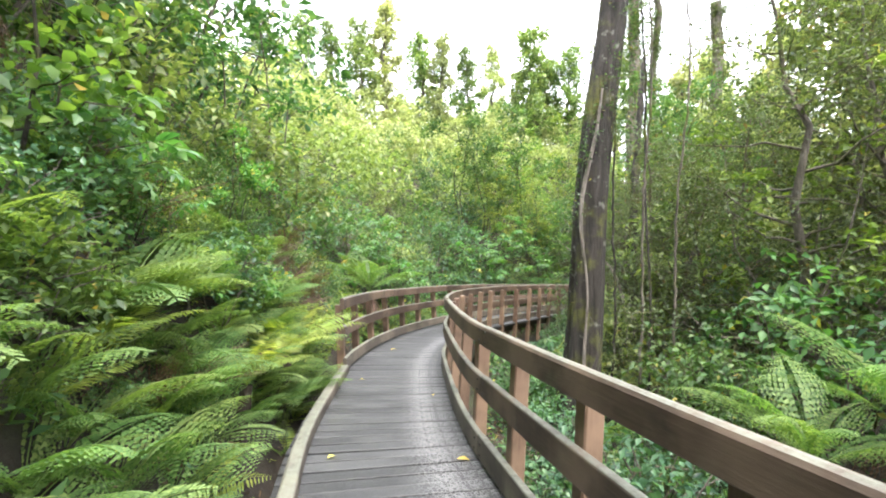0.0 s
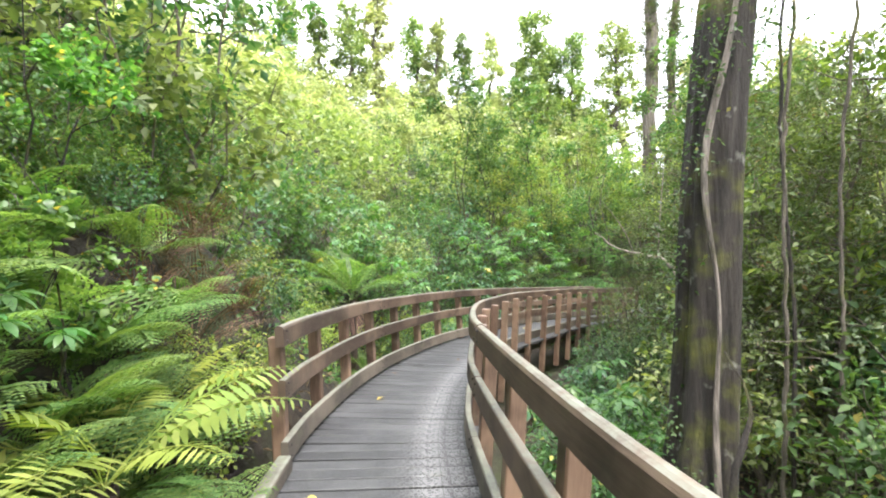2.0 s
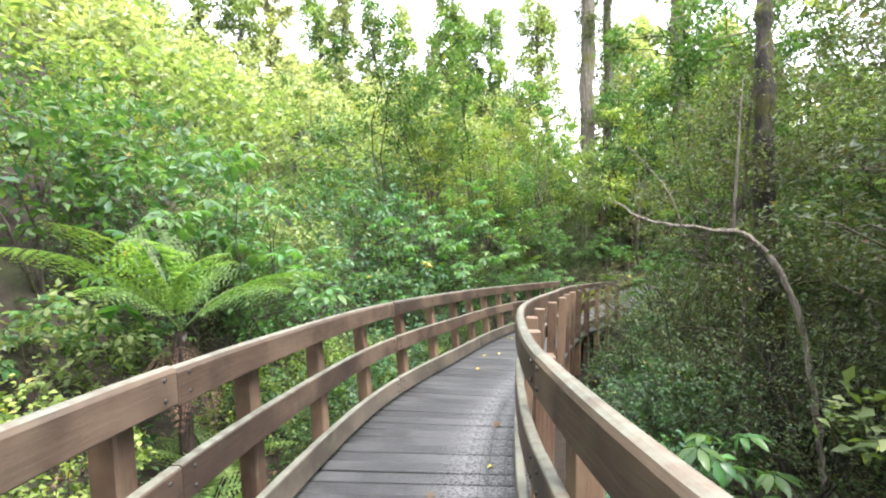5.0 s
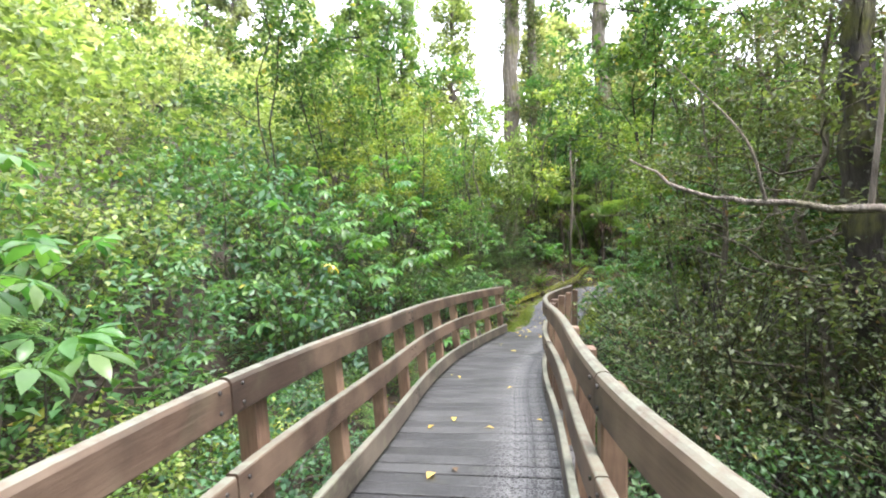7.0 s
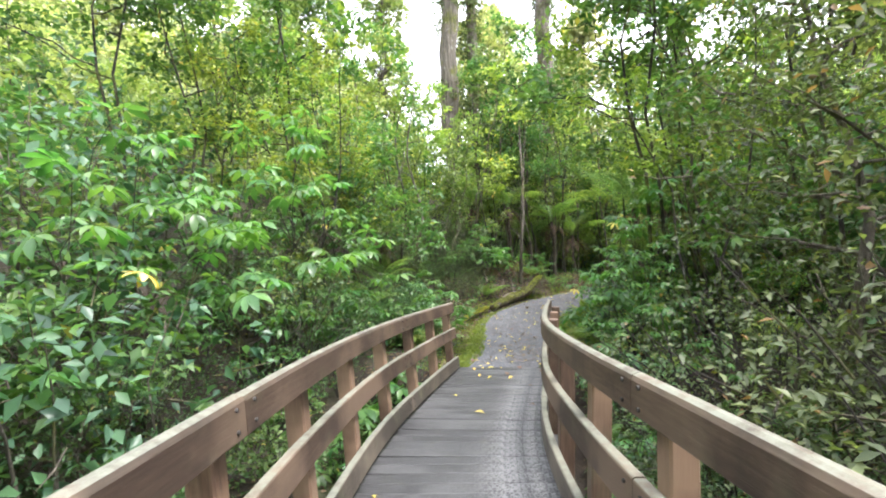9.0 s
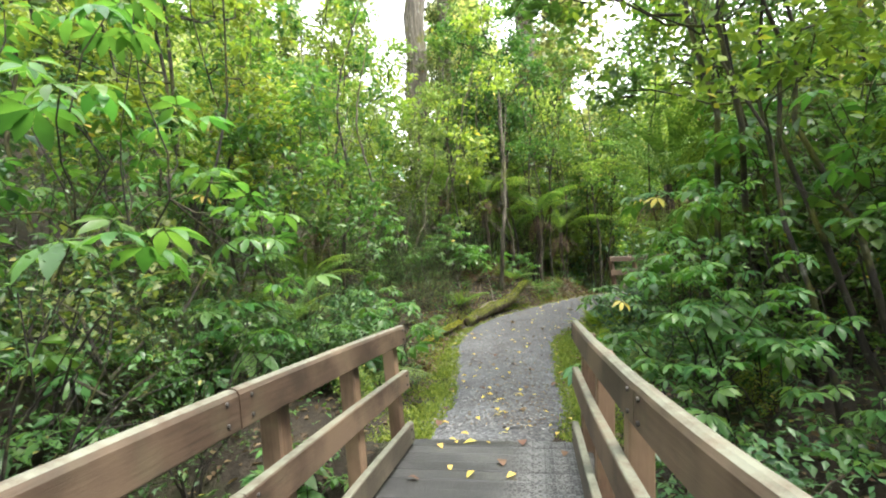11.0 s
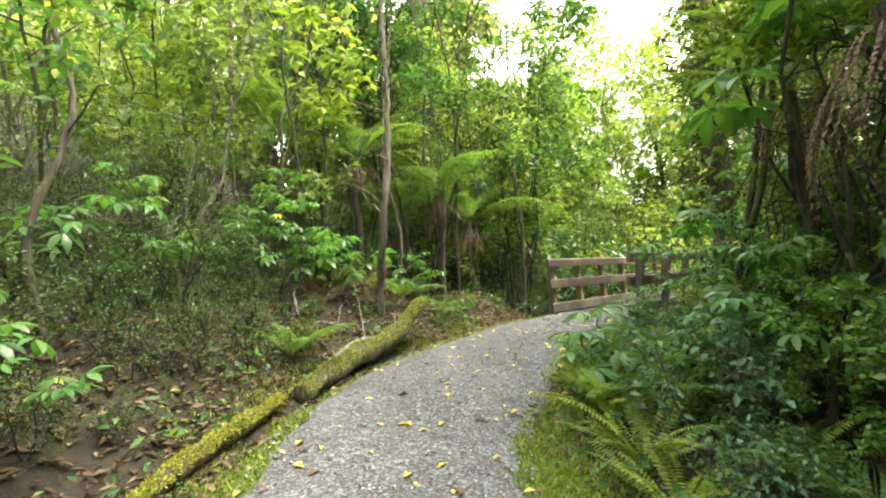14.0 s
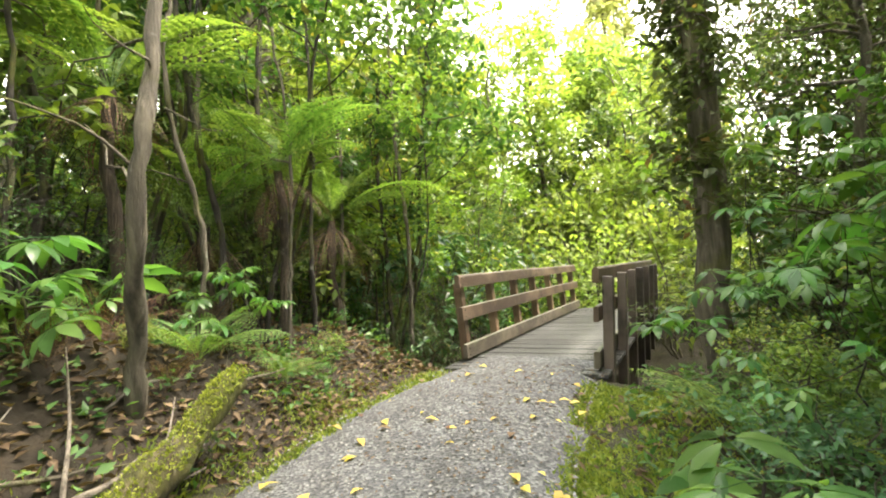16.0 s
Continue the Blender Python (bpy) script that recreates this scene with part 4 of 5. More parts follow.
# ---- plants that stand out ----
for kind, x, y, turn, size in (
    (TREE_FERN[0], -3.0, 2.6, 0.3, 0.8), (TREE_FERN[0], -1.75, 11.75, 2.0, 1.1), (TREE_FERN[0], 3.3, 4.2, 1.0, 0.9), (TREE_FERN[0], 4.5, 4.6, 2.2, 1.05),
    (TREE_FERN[1], 13.9, 24.4, 0.5, 0.9), (TREE_FERN[0], 4.75, 20.7, 0.2, 0.6), (TREE_FERN[1], 9.4, 18.4, 1.3, 1.0), (TREE_FERN[0], 12.5, 25.0, 1.9, 1.0), (TREE_FERN[1], 10.2, 25.2, 1.1, 0.9),
    (HAND_TREE[0], -1.75, 13.2, 0.4, 0.8), (HAND_TREE[1], 2.8, 19.3, 1.0, 0.9), (HAND_TREE[0], 3.4, 21.0, 2.2, 0.85), (HAND_TREE[1], 1.2, 18.0, 3.1, 0.9), (GREYBUSH[1], 2.5, 17.9, 0.5, 0.65), (GREYBUSH[1], 3.5, 19.0, 1.5, 0.65), (GREYBUSH[1], 1.2, 16.7, 2.5, 0.65), (GREYBUSH[1], 4.6, 19.9, 0.4, 0.6), (HAND_TREE[1], 8.8, 16.8, 0.6, 0.9), (HAND_TREE[0], 13.6, 19.4, 2.9, 0.9), (HAND_TREE[1], 10.9, 18.3, 0.2, 0.95),
    (HAND[0], 5.95, 20.3, 0.5, 0.85), (HAND_LOW, 5.55, 20.4, 0.5, 1.0), (HAND_LOW, 4.1, 20.1, 0.9, 1.3), (HAND_LOW, 4.5, 20.45, 2.9, 1.1), (HAND_LOW, 5.3, 15.55, 0.9, 1.1), (HAND_LOW, 4.6, 14.7, 2.1, 1.1), (HAND_LOW, 10.3, 20.35, 0.2, 0.9), (HAND_LOW, 3.75, 18.0, 0.7, 1.1), (HAND_LOW, 1.6, 9.6, 2.7, 1.1), (HAND_TREE[0], 9.2, 23.5, 1.2, 0.5), (FERN[0], 5.25, 20.2, 0.5, 1.1), (HAND[1], 6.75, 16.9, 1.6, 0.75), (HAND[0], 4.1, 18.35, 2.5, 0.6), (HAND[0], 3.1, 17.3, 0.9, 0.65), (HAND[1], 10.2, 19.1, 0.3, 0.85), (HAND_TREE[0], 11.3, 19.7, 0.9, 0.45), (SWORD, 9.75, 20.05, 0.9, 0.85), (FERN_Y, 8.6, 19.05, 0.4, 0.6), (FERN[0], 8.1, 18.6, 0.4, 0.8), (HAND[1], 9.3, 24.2, 1.0, 0.8), (HAND[0], 1.75, 9.1, 1.0, 0.8), (HAND[0], 2.05, 9.9, 2.0, 0.8),
    (FERN_DEAD, -2.05, 6.35, 0.2, 0.75), (FERN_DEAD, -2.2, 6.8, 1.7, 0.85), (FERN_DEAD, -2.1, 7.3, 2.7, 0.8), (FERN_DEAD, -2.35, 6.5, 0.9, 0.9), (FERN_DEAD, -2.4, 7.1, 2.9, 0.85), (FERN_DEAD, -2.2, 6.0, 1.9, 0.7), (BRIGHT[1], -1.75, 6.2, 1.0, 0.5), (BRIGHT[0], -1.7, 5.7, 2.0, 0.5), (BRIGHT[1], -1.8, 6.8, 3.0, 0.5), (FERN_DEAD, -1.7, 3.2, 1.7, 0.7), (FERN_DEAD, -1.75, 3.7, 0.7, 0.7), (FERN_DEAD, -1.65, 2.7, 2.7, 0.6), (BRIGHT[0], -1.75, 6.35, 2.3, 0.6), (BRIGHT[1], -1.8, 7.5, 0.3, 0.6), (LARGE[1], -1.9, 5.2, 1.3, 0.4), (FERN_DEAD, -1.85, 6.2, 1.3, 0.9), (LARGE[0], -2.2, 2.3, 0.0, 0.6), (LARGE[1], -2.5, 4.3, 1.0, 0.65), (LARGE[0], -2.5, 5.5, 2.0, 0.65), (LARGE[1], -2.6, 7.9, 3.0, 0.7), (LARGE[0], -2.1, 1.3, 4.0, 0.65), (FERN_DEAD, -2.5, 3.0, 0.4, 1.0), (FERN_DEAD, -2.6, 3.9, 1.4, 1.1), (BRIGHT[0], -1.95, 5.9, 0.3, 0.6), (BRIGHT[1], -1.85, 7.0, 1.3, 0.65), (HAND[0], -2.3, 2.9, 0.4, 0.9), (FERN_DEAD, -2.6, 3.6, 2.0, 0.9), (FERN_DEAD, 10.9, 24.2, 0.4, 0.8), (FERN_DEAD, 11.8, 24.4, 2.0, 0.8),
    (FERN_UP, -1.68, 4.8, -0.4, 0.9), (FERN_UP, -1.6, 3.7, 0.5, 0.85), (FERN_UP, -1.75, 5.5, 1.9, 0.9), (FERN_Y, -1.4, 2.7, 3.0, 1.0), (FERN_Y, -1.4, 4.2, 1.0, 1.0), (FERN_Y, -1.7, 5.6, 1.2, 0.75), (FERN_Y, -1.5, 3.0, 2.0, 0.65),
    (BRIGHT[1], -1.45, 12.4, 2.0, 1.3), (BRIGHT[0], -0.8, 13.5, 1.0, 1.25), (BRIGHT[1], -0.1, 14.6, 0.6, 1.1), (BRIGHT[0], -0.75, 13.3, 0.0, 1.15), (BRIGHT[1], -2.0, 9.5, 1.0, 1.0), (BRIGHT[0], -2.1, 10.5, 2.0, 1.1), (BRIGHT[1], 0.2, 14.4, 0.4, 1.05), (BRIGHT[0], 1.0, 15.7, 1.2, 0.9), (BRIGHT[1], -2.1, 7.8, 2.2, 0.95), (BRIGHT[0], 12.75, 23.7, 0.7, 0.42), (BRIGHT[1], 5.0, 19.4, 0.7, 0.6),
    (BLUE[0], 1.6, 4.2, 0.2, 1.15), (GREEN[0], 1.25, 7.3, 0.9, 0.75), (BLUE[1], 1.3, 5.6, 2.1, 0.9), (GREEN[1], 2.4, 3.4, 1.9, 0.6), (BLUE[1], 1.4, 8.4, 0.3, 0.9),
    (SWORD, 9.35, 19.75, 0.3, 0.95), (SWORD, 9.0, 19.45, 1.5, 0.8), (SWORD, 10.2, 20.2, 2.0, 0.7),
    (HAND[1], 11.5, 19.0, 1.2, 0.6), (GREEN[0], 2.9, 5.6, 0.2, 0.85), (GREEN[1], 2.3, 4.8, 1.2, 0.7), (GREEN[0], 3.6, 6.1, 2.2, 1.3), (HAND[1], -2.0, 4.3, 0.3, 0.62), (HAND[1], -2.2, 3.3, 2.3, 0.62), (GREYBUSH[1], 12.8, 18.4, 0.9, 1.0), (GREYBUSH[1], 14.4, 18.6, 2.6, 1.1), (OLIVE[1], 14.9, 18.6, 0.3, 0.95),
    (GREYBUSH[1], 5.9, 26.2, 0.6, 1.25), (GREYBUSH[1], 4.4, 25.4, 2.6, 1.2), (GREYBUSH[1], 7.6, 27.0, 1.6, 1.25), (TALL[2], -3.2, 7.9, 0.9, 0.8), (GREEN[0], -2.35, 2.75, 0.4, 0.5), (FERN[1], -1.9, 2.75, 1.4, 1.1), (FERN_UP, -1.6, 2.3, 2.4, 0.7),
    (TREE_FERN[1], 5.9, 22.9, 0.3, 0.75), (GREYBUSH[1], 7.0, 24.4, 1.3, 0.9), (GREYBUSH[1], 3.8, 22.0, 2.3, 0.9), (GREYBUSH[1], 2.5, 20.6, 0.8, 0.9), (GREYBUSH[1], 8.6, 24.9, 2.9, 0.8),
    (GREYBUSH[0], 4.1, 12.9, 0.4, 0.85), (GREYBUSH[1], 5.3, 12.2, 1.4, 1.2), (GREYBUSH[0], 5.0, 14.3, 2.4, 0.9), (GREYBUSH[0], 3.9, 11.0, 0.9, 0.8), (GREYBUSH[1], 6.2, 13.8, 0.1, 0.95), (GREYBUSH[0], 4.6, 8.9, 1.9, 1.1), (GREYBUSH[1], 6.6, 11.0, 2.0, 1.4), (TALL[0], 3.5, 8.3, 0.6, 0.85), (TALL[1], 5.2, 7.4, 1.6, 1.0),
    (TALL[0], 8.2, 23.9, 0.3, 1.0), (TALL[1], 9.5, 24.9, 1.3, 1.1), (TALL[0], 10.9, 25.6, 2.3, 1.1), (TALL[0], 12.3, 26.2, 0.2, 1.2), (GREYBUSH[1], 13.4, 18.2, 0.2, 1.4), (OLIVE[0], 13.6, 18.6, 1.2, 0.9), (GREYBUSH[1], 15.6, 18.6, 1.2, 1.2), (THICKET[2], 11.8, 17.0, 2.2, 1.2), (THICKET[0], 9.9, 16.8, 2.9, 1.1), (BRIGHT[0], 10.9, 19.5, 0.3, 0.85), (BRIGHT[1], 12.0, 19.9, 1.3, 0.8), (SAPLING[0], 11.2, 19.0, 0.4, 0.8), (LARGE[0], 11.5, 19.3, 0.4, 0.8), (LARGE[1], 10.4, 18.7, 1.4, 0.8), (GREYBUSH[1], 8.0, 23.1, 0.3, 0.75), (HAND[1], 6.5, 22.0, 1.3, 0.8), (TREE_FERN[0], 5.3, 21.5, 2.3, 0.75), (GREYBUSH[1], 10.0, 24.4, 1.0, 0.7), (GREYBUSH[1], 13.4, 25.2, 0.7, 0.8), (GREYBUSH[1], 15.2, 23.9, 1.7, 0.8), (GREYBUSH[0], 16.6, 24.0, 0.5, 0.8),
    (OLIVE[0], 7.0, 11.6, 0.2, 1.15), (TALL[0], 10.2, 12.2, 2.2, 1.5), (OLIVE[0], 7.6, 8.4, 0.8, 1.15), (TALL[2], 9.6, 6.2, 2.1, 1.4), (TALL[0], 12.5, 9.5, 1.1, 1.6), (TREE_FERN[1], 8.5, 17.6, 0.9, 0.58), (HAND[1], 6.6, 16.5, 2.6, 0.85), (LARGE[0], 7.7, 17.0, 2.3, 0.75), (MOSSY_SHRUB[1], 7.9, 22.62, 1.1, 0.5), (MOSSY_SHRUB[0], 8.5, 22.9, 2.1, 0.5), (MOSSY_SHRUB[1], 7.3, 22.15, 0.1, 0.5), (MOSSY_SHRUB[0], 9.0, 23.0, 3.1, 0.45), (MOSSY_SHRUB[1], 9.6, 23.5, 1.6, 0.55), (MOSSY_SHRUB[0], 7.5, 22.6, 0.2, 0.85), (MOSSY_SHRUB[1], 8.1, 22.95, 1.2, 0.9), (MOSSY_SHRUB[0], 8.7, 23.3, 2.2, 0.95), (MOSSY_SHRUB[1], 9.3, 23.7, 0.7, 0.9), (MOSSY_SHRUB[0], 6.9, 22.2, 1.7, 0.85), (MOSSY_SHRUB[1], 7.9, 23.6, 2.7, 1.1), (MOSSY_SHRUB[0], 8.8, 24.1, 0.4, 1.1), (MOSSY_SHRUB[1], 6.8, 23.0, 1.4, 1.1), (BRIGHT[0], 9.25, 23.2, 0.3, 0.38), (FERN[0], 9.0, 23.05, 2.2, 0.7), (FERN[1], 12.0, 23.6, 1.2, 0.5), (FERN[0], 11.4, 23.9, 0.2, 0.7), (HAND_LOW, 10.2, 24.0, 0.2, 1.0), (BRIGHT[1], 11.0, 24.0, 0.2, 0.35), (HAND[0], 11.9, 24.1, 1.9, 0.7), (FERN_DEAD, 10.4, 23.9, 1.0, 0.55), (FERN_DEAD, 11.0, 23.7, 2.0, 0.5), (FERN_DEAD, 9.8, 23.7, 0.3, 0.55), (TREE_FERN[1], 11.3, 24.7, 0.5, 0.9), (TREE_FERN[1], 12.9, 24.3, 2.5, 0.85), (GREYBUSH[1], 11.4, 26.2, 1.5, 1.1), (GREYBUSH[1], 13.0, 26.6, 0.5, 1.1), (GREYBUSH[1], 9.6, 26.2, 2.5, 1.1), (GREYBUSH[1], 14.6, 25.8, 2.0, 1.0), (TREE_FERN[1], 11.0, 18.9, 0.6, 0.9), (TALL[2], 4.6, 22.2, 1.3, 1.0), (TALL[2], 3.6, 21.2, 2.3, 0.85), (TALL[2], 6.0, 23.4, 0.3, 1.05), (TALL[2], 5.2, 21.6, 3.3, 0.9), (OLIVE[0], 8.4, 12.9, 1.0, 1.2), (BRIGHT[0], 10.0, 19.55, 0.4, 0.42), (BRIGHT[1], 9.45, 19.0, 1.4, 0.42), (BRIGHT[0], 10.7, 19.95, 2.4, 0.4), (BRIGHT[1], 8.9, 18.6, 0.8, 0.4), (SWORD, 9.9, 20.25, 1.0, 0.8), (TALL[2], 16.9, 18.6, 0.4, 1.45), (TALL[2], 18.8, 18.8, 1.4, 1.5), (TALL[2], 15.0, 17.4, 2.4, 1.5), (OLIVE[1], 15.4, 18.2, 1.0, 1.25), (OLIVE[0], 17.2, 17.6, 2.0, 1.3), (OLIVE[1], 13.0, 17.0, 3.0, 1.3), (HAND_TREE[1], 6.8, 16.75, 1.0, 0.5),
    (OLIVE[0], 4.5, 12.5, 0.0, 0.9), (OLIVE[1], 5.4, 11.2, 1.0, 1.0), (OLIVE[0], 5.6, 13.6, 2.0, 0.85), (OLIVE[1], 5.9, 13.0, 3.0, 1.0), (OLIVE[0], 4.6, 9.9, 4.0, 0.95), (OLIVE[1], 4.3, 8.5, 0.5, 0.8),
    (DARKS[0], 3.2, 11.6, 0.3, 0.8), (DARKS[1], 3.9, 13.4, 1.3, 0.85), (DARKS[0], 4.7, 14.6, 2.3, 0.85), (HAND[1], 2.3, 9.2, 0.8, 0.85), (HAND[1], 2.6, 10.2, 2.8, 1.1), (HAND_LOW, 2.0, 8.7, 1.0, 1.5), (DARKS[0], 5.7, 15.4, 0.9, 0.8),
):
    set_at(kind, x, y, turn, size)

# ---- bank on the outer side, at the start ----
scatter(FERN + FERN + [FERN_Y], 36, 0.6, 8.7, 0.95, 1.7, (0.45, 0.75), 0.18)
scatter(FERN, 52, 3.8, 8.4, 1.0, 1.8, (0.5, 0.75), 0.11)
scatter(FERN, 14, 1.5, 8.5, 1.8, 2.4, (0.5, 0.7), 0.2)
scatter(GREEN + BRIGHT, 12, 2.5, 8.0, 1.35, 2.0, (0.3, 0.42), 0.25)
scatter(BRIGHT + GREEN + BLUE, 16, 5.5, 11.5, 1.75, 2.9, (0.4, 0.6), 0.3)
scatter(FERN + [FERN_Y], 16, 4.5, 11, 1.5, 2.8, (0.5, 0.75), 0.25)
scatter(BRIGHT + BLUE + GREEN, 24, 0.5, 9.3, 1.5, 2.4, (0.5, 0.85), 0.36)
scatter(THICKET + GREEN + BRIGHT, 26, -1, 11, 2.3, 3.8, (0.75, 1.1), 0.5)
scatter(THICKET, 18, 0, 12, 3.6, 7.5, (1.1, 1.6), 0.8)
scatter(TALL, 11, 1, 12, 4.0, 8.5, (0.9, 1.3), 1.1)
# ---- outer side, beyond the railing's start ----
scatter(GREEN + BRIGHT + BLUE + FERN, 20, 9.2, 22, 1.25, 2.4, (0.55, 0.85), 0.5)
scatter(THICKET + HAND + GREEN, 24, 9.5, 22.5, 2.3, 4.8, (0.55, 0.8), 0.8)
scatter(THICKET + DARKS, 26, 10, 22.5, 3.0, 5.5, (0.6, 1.0), 0.6)
scatter(THICKET[:2], 44, 9, 23, 4.5, 11, (0.65, 1.0), 1.0)
# ---- inner side of the boardwalk ----
scatter(BLUE + FERN, 7, 1.5, 10, -2.3, -1.25, (0.6, 0.9), 0.6)
scatter(BLUE + FERN + HAND, 10, 10, 22.5, -2.3, -1.15, (0.7, 1.0), 0.6)
scatter(GREEN + DARKS + FERN, 14, 0, 9, -5, -2.3, (0.6, 0.9), 0.7)
scatter(THICKET + GREEN + FERN, 10, 8, 14, -5.5, -2.3, (0.65, 1.0), 0.8)
scatter(THICKET + OLIVE, 18, 0, 14, -12, -5, (0.9, 1.3), 1.4)
# ---- along the gravel path ----
scatter(FERN + [SWORD] + BLUE, 8, 23.3, 25.6, 1.3, 2.6, (0.5, 0.8), 0.4)
scatter(DARKS, 8, 25, 29, 2.0, 3.0, (0.45, 0.65), 0.4)
scatter(FERN + [SWORD] + BLUE, 18, 23.3, 31.5, -2.6, -1.25, (0.5, 0.8), 0.4)
scatter(DARKS + HAND, 15, 21.5, 27.5, 2.3, 5, (0.7, 1.05), 0.6)
scatter(DARKS + FERN, 9, 27.5, 34, 2.4, 5, (0.5, 0.8), 0.6)
scatter(HAND[:1] + GREEN + BRIGHT + BRIGHT + LARGE, 28, 21.0, 32, -4, -1.9, (0.6, 0.95), 0.5)
scatter(SAPLING, 32, 22.5, 35, 2.6, 7, (0.9, 1.25), 0.7)
scatter(SAPLING, 12, 22.5, 31.5, -6, -2.2, (0.9, 1.2), 0.8)
scatter(THICKET + TALL, 20, 22.5, 38, 6, 14, (0.9, 1.5), 1.3)
scatter(THICKET, 12, 22.5, 36, -9, -4.5, (0.9, 1.3), 1.2)
scatter(THICKET + TALL, 12, 32.5, 40, -6, -2.2, (0.8, 1.1), 0.9)
scatter(THICKET + TALL, 14, 34, 40, 1.8, 6, (0.8, 1.1), 0.9)
for x, y, size in ((17.5, 27, 1.7), (15.3, 26.2, 1.4), (19.5, 26, 1.8), (16.5, 29.5, 1.9), (21, 29, 2.0), (22.5, 25.8, 1.9), (24.5, 27.5, 2.1), (25.5, 22.5, 2.1), (27, 19.5, 2.1), (17.5, 18.5, 1.3), (20.8, 24.8, 1.3), (26, 25, 1.6), (26.5, 19.5, 1.6), (18.7, 26.5, 1.4), (22.8, 27.5, 1.5)):
    set_at(TALL[(0, 1, 1)[int(x * 2) % 3]], x, y, x, size)
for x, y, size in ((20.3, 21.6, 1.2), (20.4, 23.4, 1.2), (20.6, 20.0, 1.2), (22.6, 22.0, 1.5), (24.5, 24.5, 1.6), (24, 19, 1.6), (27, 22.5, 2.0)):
    set_at(SUN_TINTED[0], x, y, x * 3, size)
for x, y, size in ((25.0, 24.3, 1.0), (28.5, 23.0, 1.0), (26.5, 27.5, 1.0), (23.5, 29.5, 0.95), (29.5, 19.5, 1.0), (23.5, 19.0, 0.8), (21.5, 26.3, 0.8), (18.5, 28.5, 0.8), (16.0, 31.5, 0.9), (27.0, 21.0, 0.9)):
    set_at(SUN_TINTED[1], x, y, x * 2, size)


# ---- the big tree beside the boardwalk ----
def big_tree():
    rng = np.random.default_rng(5)
    root = new("big_tree")
    x0, y0 = 1.95, 6.85
    z0 = gz(x0, y0)
    root.location = (x0, y0, z0)
    n = 90
    u = np.linspace(0, 1, n)
    h = 15.0
    bm = bmesh.new()
    sides = 48
    rings = []
    for k in range(n):
        z = -0.4 + u[k] * h
        cx, cy = 0.1 * z - 0.12 + 0.05 * math.sin(z * 1.1), 0.04 * math.sin(z * 0.9)
        r = 0.27 + 0.15 * math.exp(-max(z, 0) / 0.55) - 0.012 * z
        ring = []
        for j in range(sides):
            a = 2 * math.pi * j / sides
            rr = r * (1 + 0.10 * math.sin(5 * a + z * 0.35) * (0.6 + math.exp(-z)) + 0.06 * math.sin(9 * a - z * 0.5) + 0.05 * noise.noise(Vector((math.cos(a) * 2, math.sin(a) * 2, z * 2.5))) + 0.07 * noise.noise(Vector((math.cos(a) * 7, math.sin(a) * 7, z * 0.9))) + 0.03 * noise.noise(Vector((math.cos(a) * 14, math.sin(a) * 14, z * 3))))
            ring.append(bm.verts.new((cx + rr * math.cos(a), cy + rr * math.sin(a), z)))
        rings.append(ring)
    for r1, r2 in zip(rings, rings[1:]):
        for j in range(sides):
            f = bm.faces.new((r1[j], r1[(j + 1) % sides], r2[(j + 1) % sides], r2[j]))
            f.smooth = True
    part("trunk", bm, BARK, root)
    vine = []
    for k in range(24):
        z = 0.9 + k * 0.19
        a = -1.95 + 0.28 * math.sin(z * 1.3) + 0.12 * math.sin(z * 3.1)
        r = 0.29 - 0.012 * z + 0.15 * math.exp(-z / 0.55) + 0.03
        cx, cy = 0.1 * z - 0.12 + 0.05 * math.sin(z * 1.1), 0.04 * math.sin(z * 0.9)
        vine.append((cx + r * math.cos(a), cy + r * math.sin(a), z, 0.022 + 0.007 * math.sin(z * 2)))
    v, f = tubes([vine], 8)
    child("climbing_vine", raw_mesh("climbing_vine", v, f, BARK_PALE, True), root, "pale twisting vine stem on the trunk")
    parts = []
    for z in np.concatenate([np.arange(1.0, 4.6, 0.45), np.arange(4.6, 10, 0.12)]):
        a = rng.uniform(0, 6.28) if z > 4.6 else rng.uniform(1.9, 4.4)
        w = 0.12 if z < 4.6 else 0.3
        v, f, _ = crown_arrays(rng, (0.1 * z - 0.12 + 0.33 * math.cos(a), 0.33 * math.sin(a), z), (w, w, 0.3), 14, 8, 0.045, 0.028, True)
        parts.append((v, f))
    v, f = stack(parts)
    child("climbing_leaves", raw_mesh("climbing_leaves", v, f, LEAF_DARK), root, "small-leaved climber on the bark")
    tagged(root, "large rough-barked tree with a pale vine climbing it", "tree")


big_tree()


# ---- tall trees on the skyline ----
def tall_tree(seed, h, r, leaf, trunk_r, base=0.3, clumps=26, label="tall native tree clad in climbers on the ridge"):
    return small_tree("tall_tree", label, seed, h, r, leaf, clumps, 15, 8, 0.3, 0.18, trunk_r, base, BARK_GREY, lean=0.02, twig=0.8, squash=0.8)


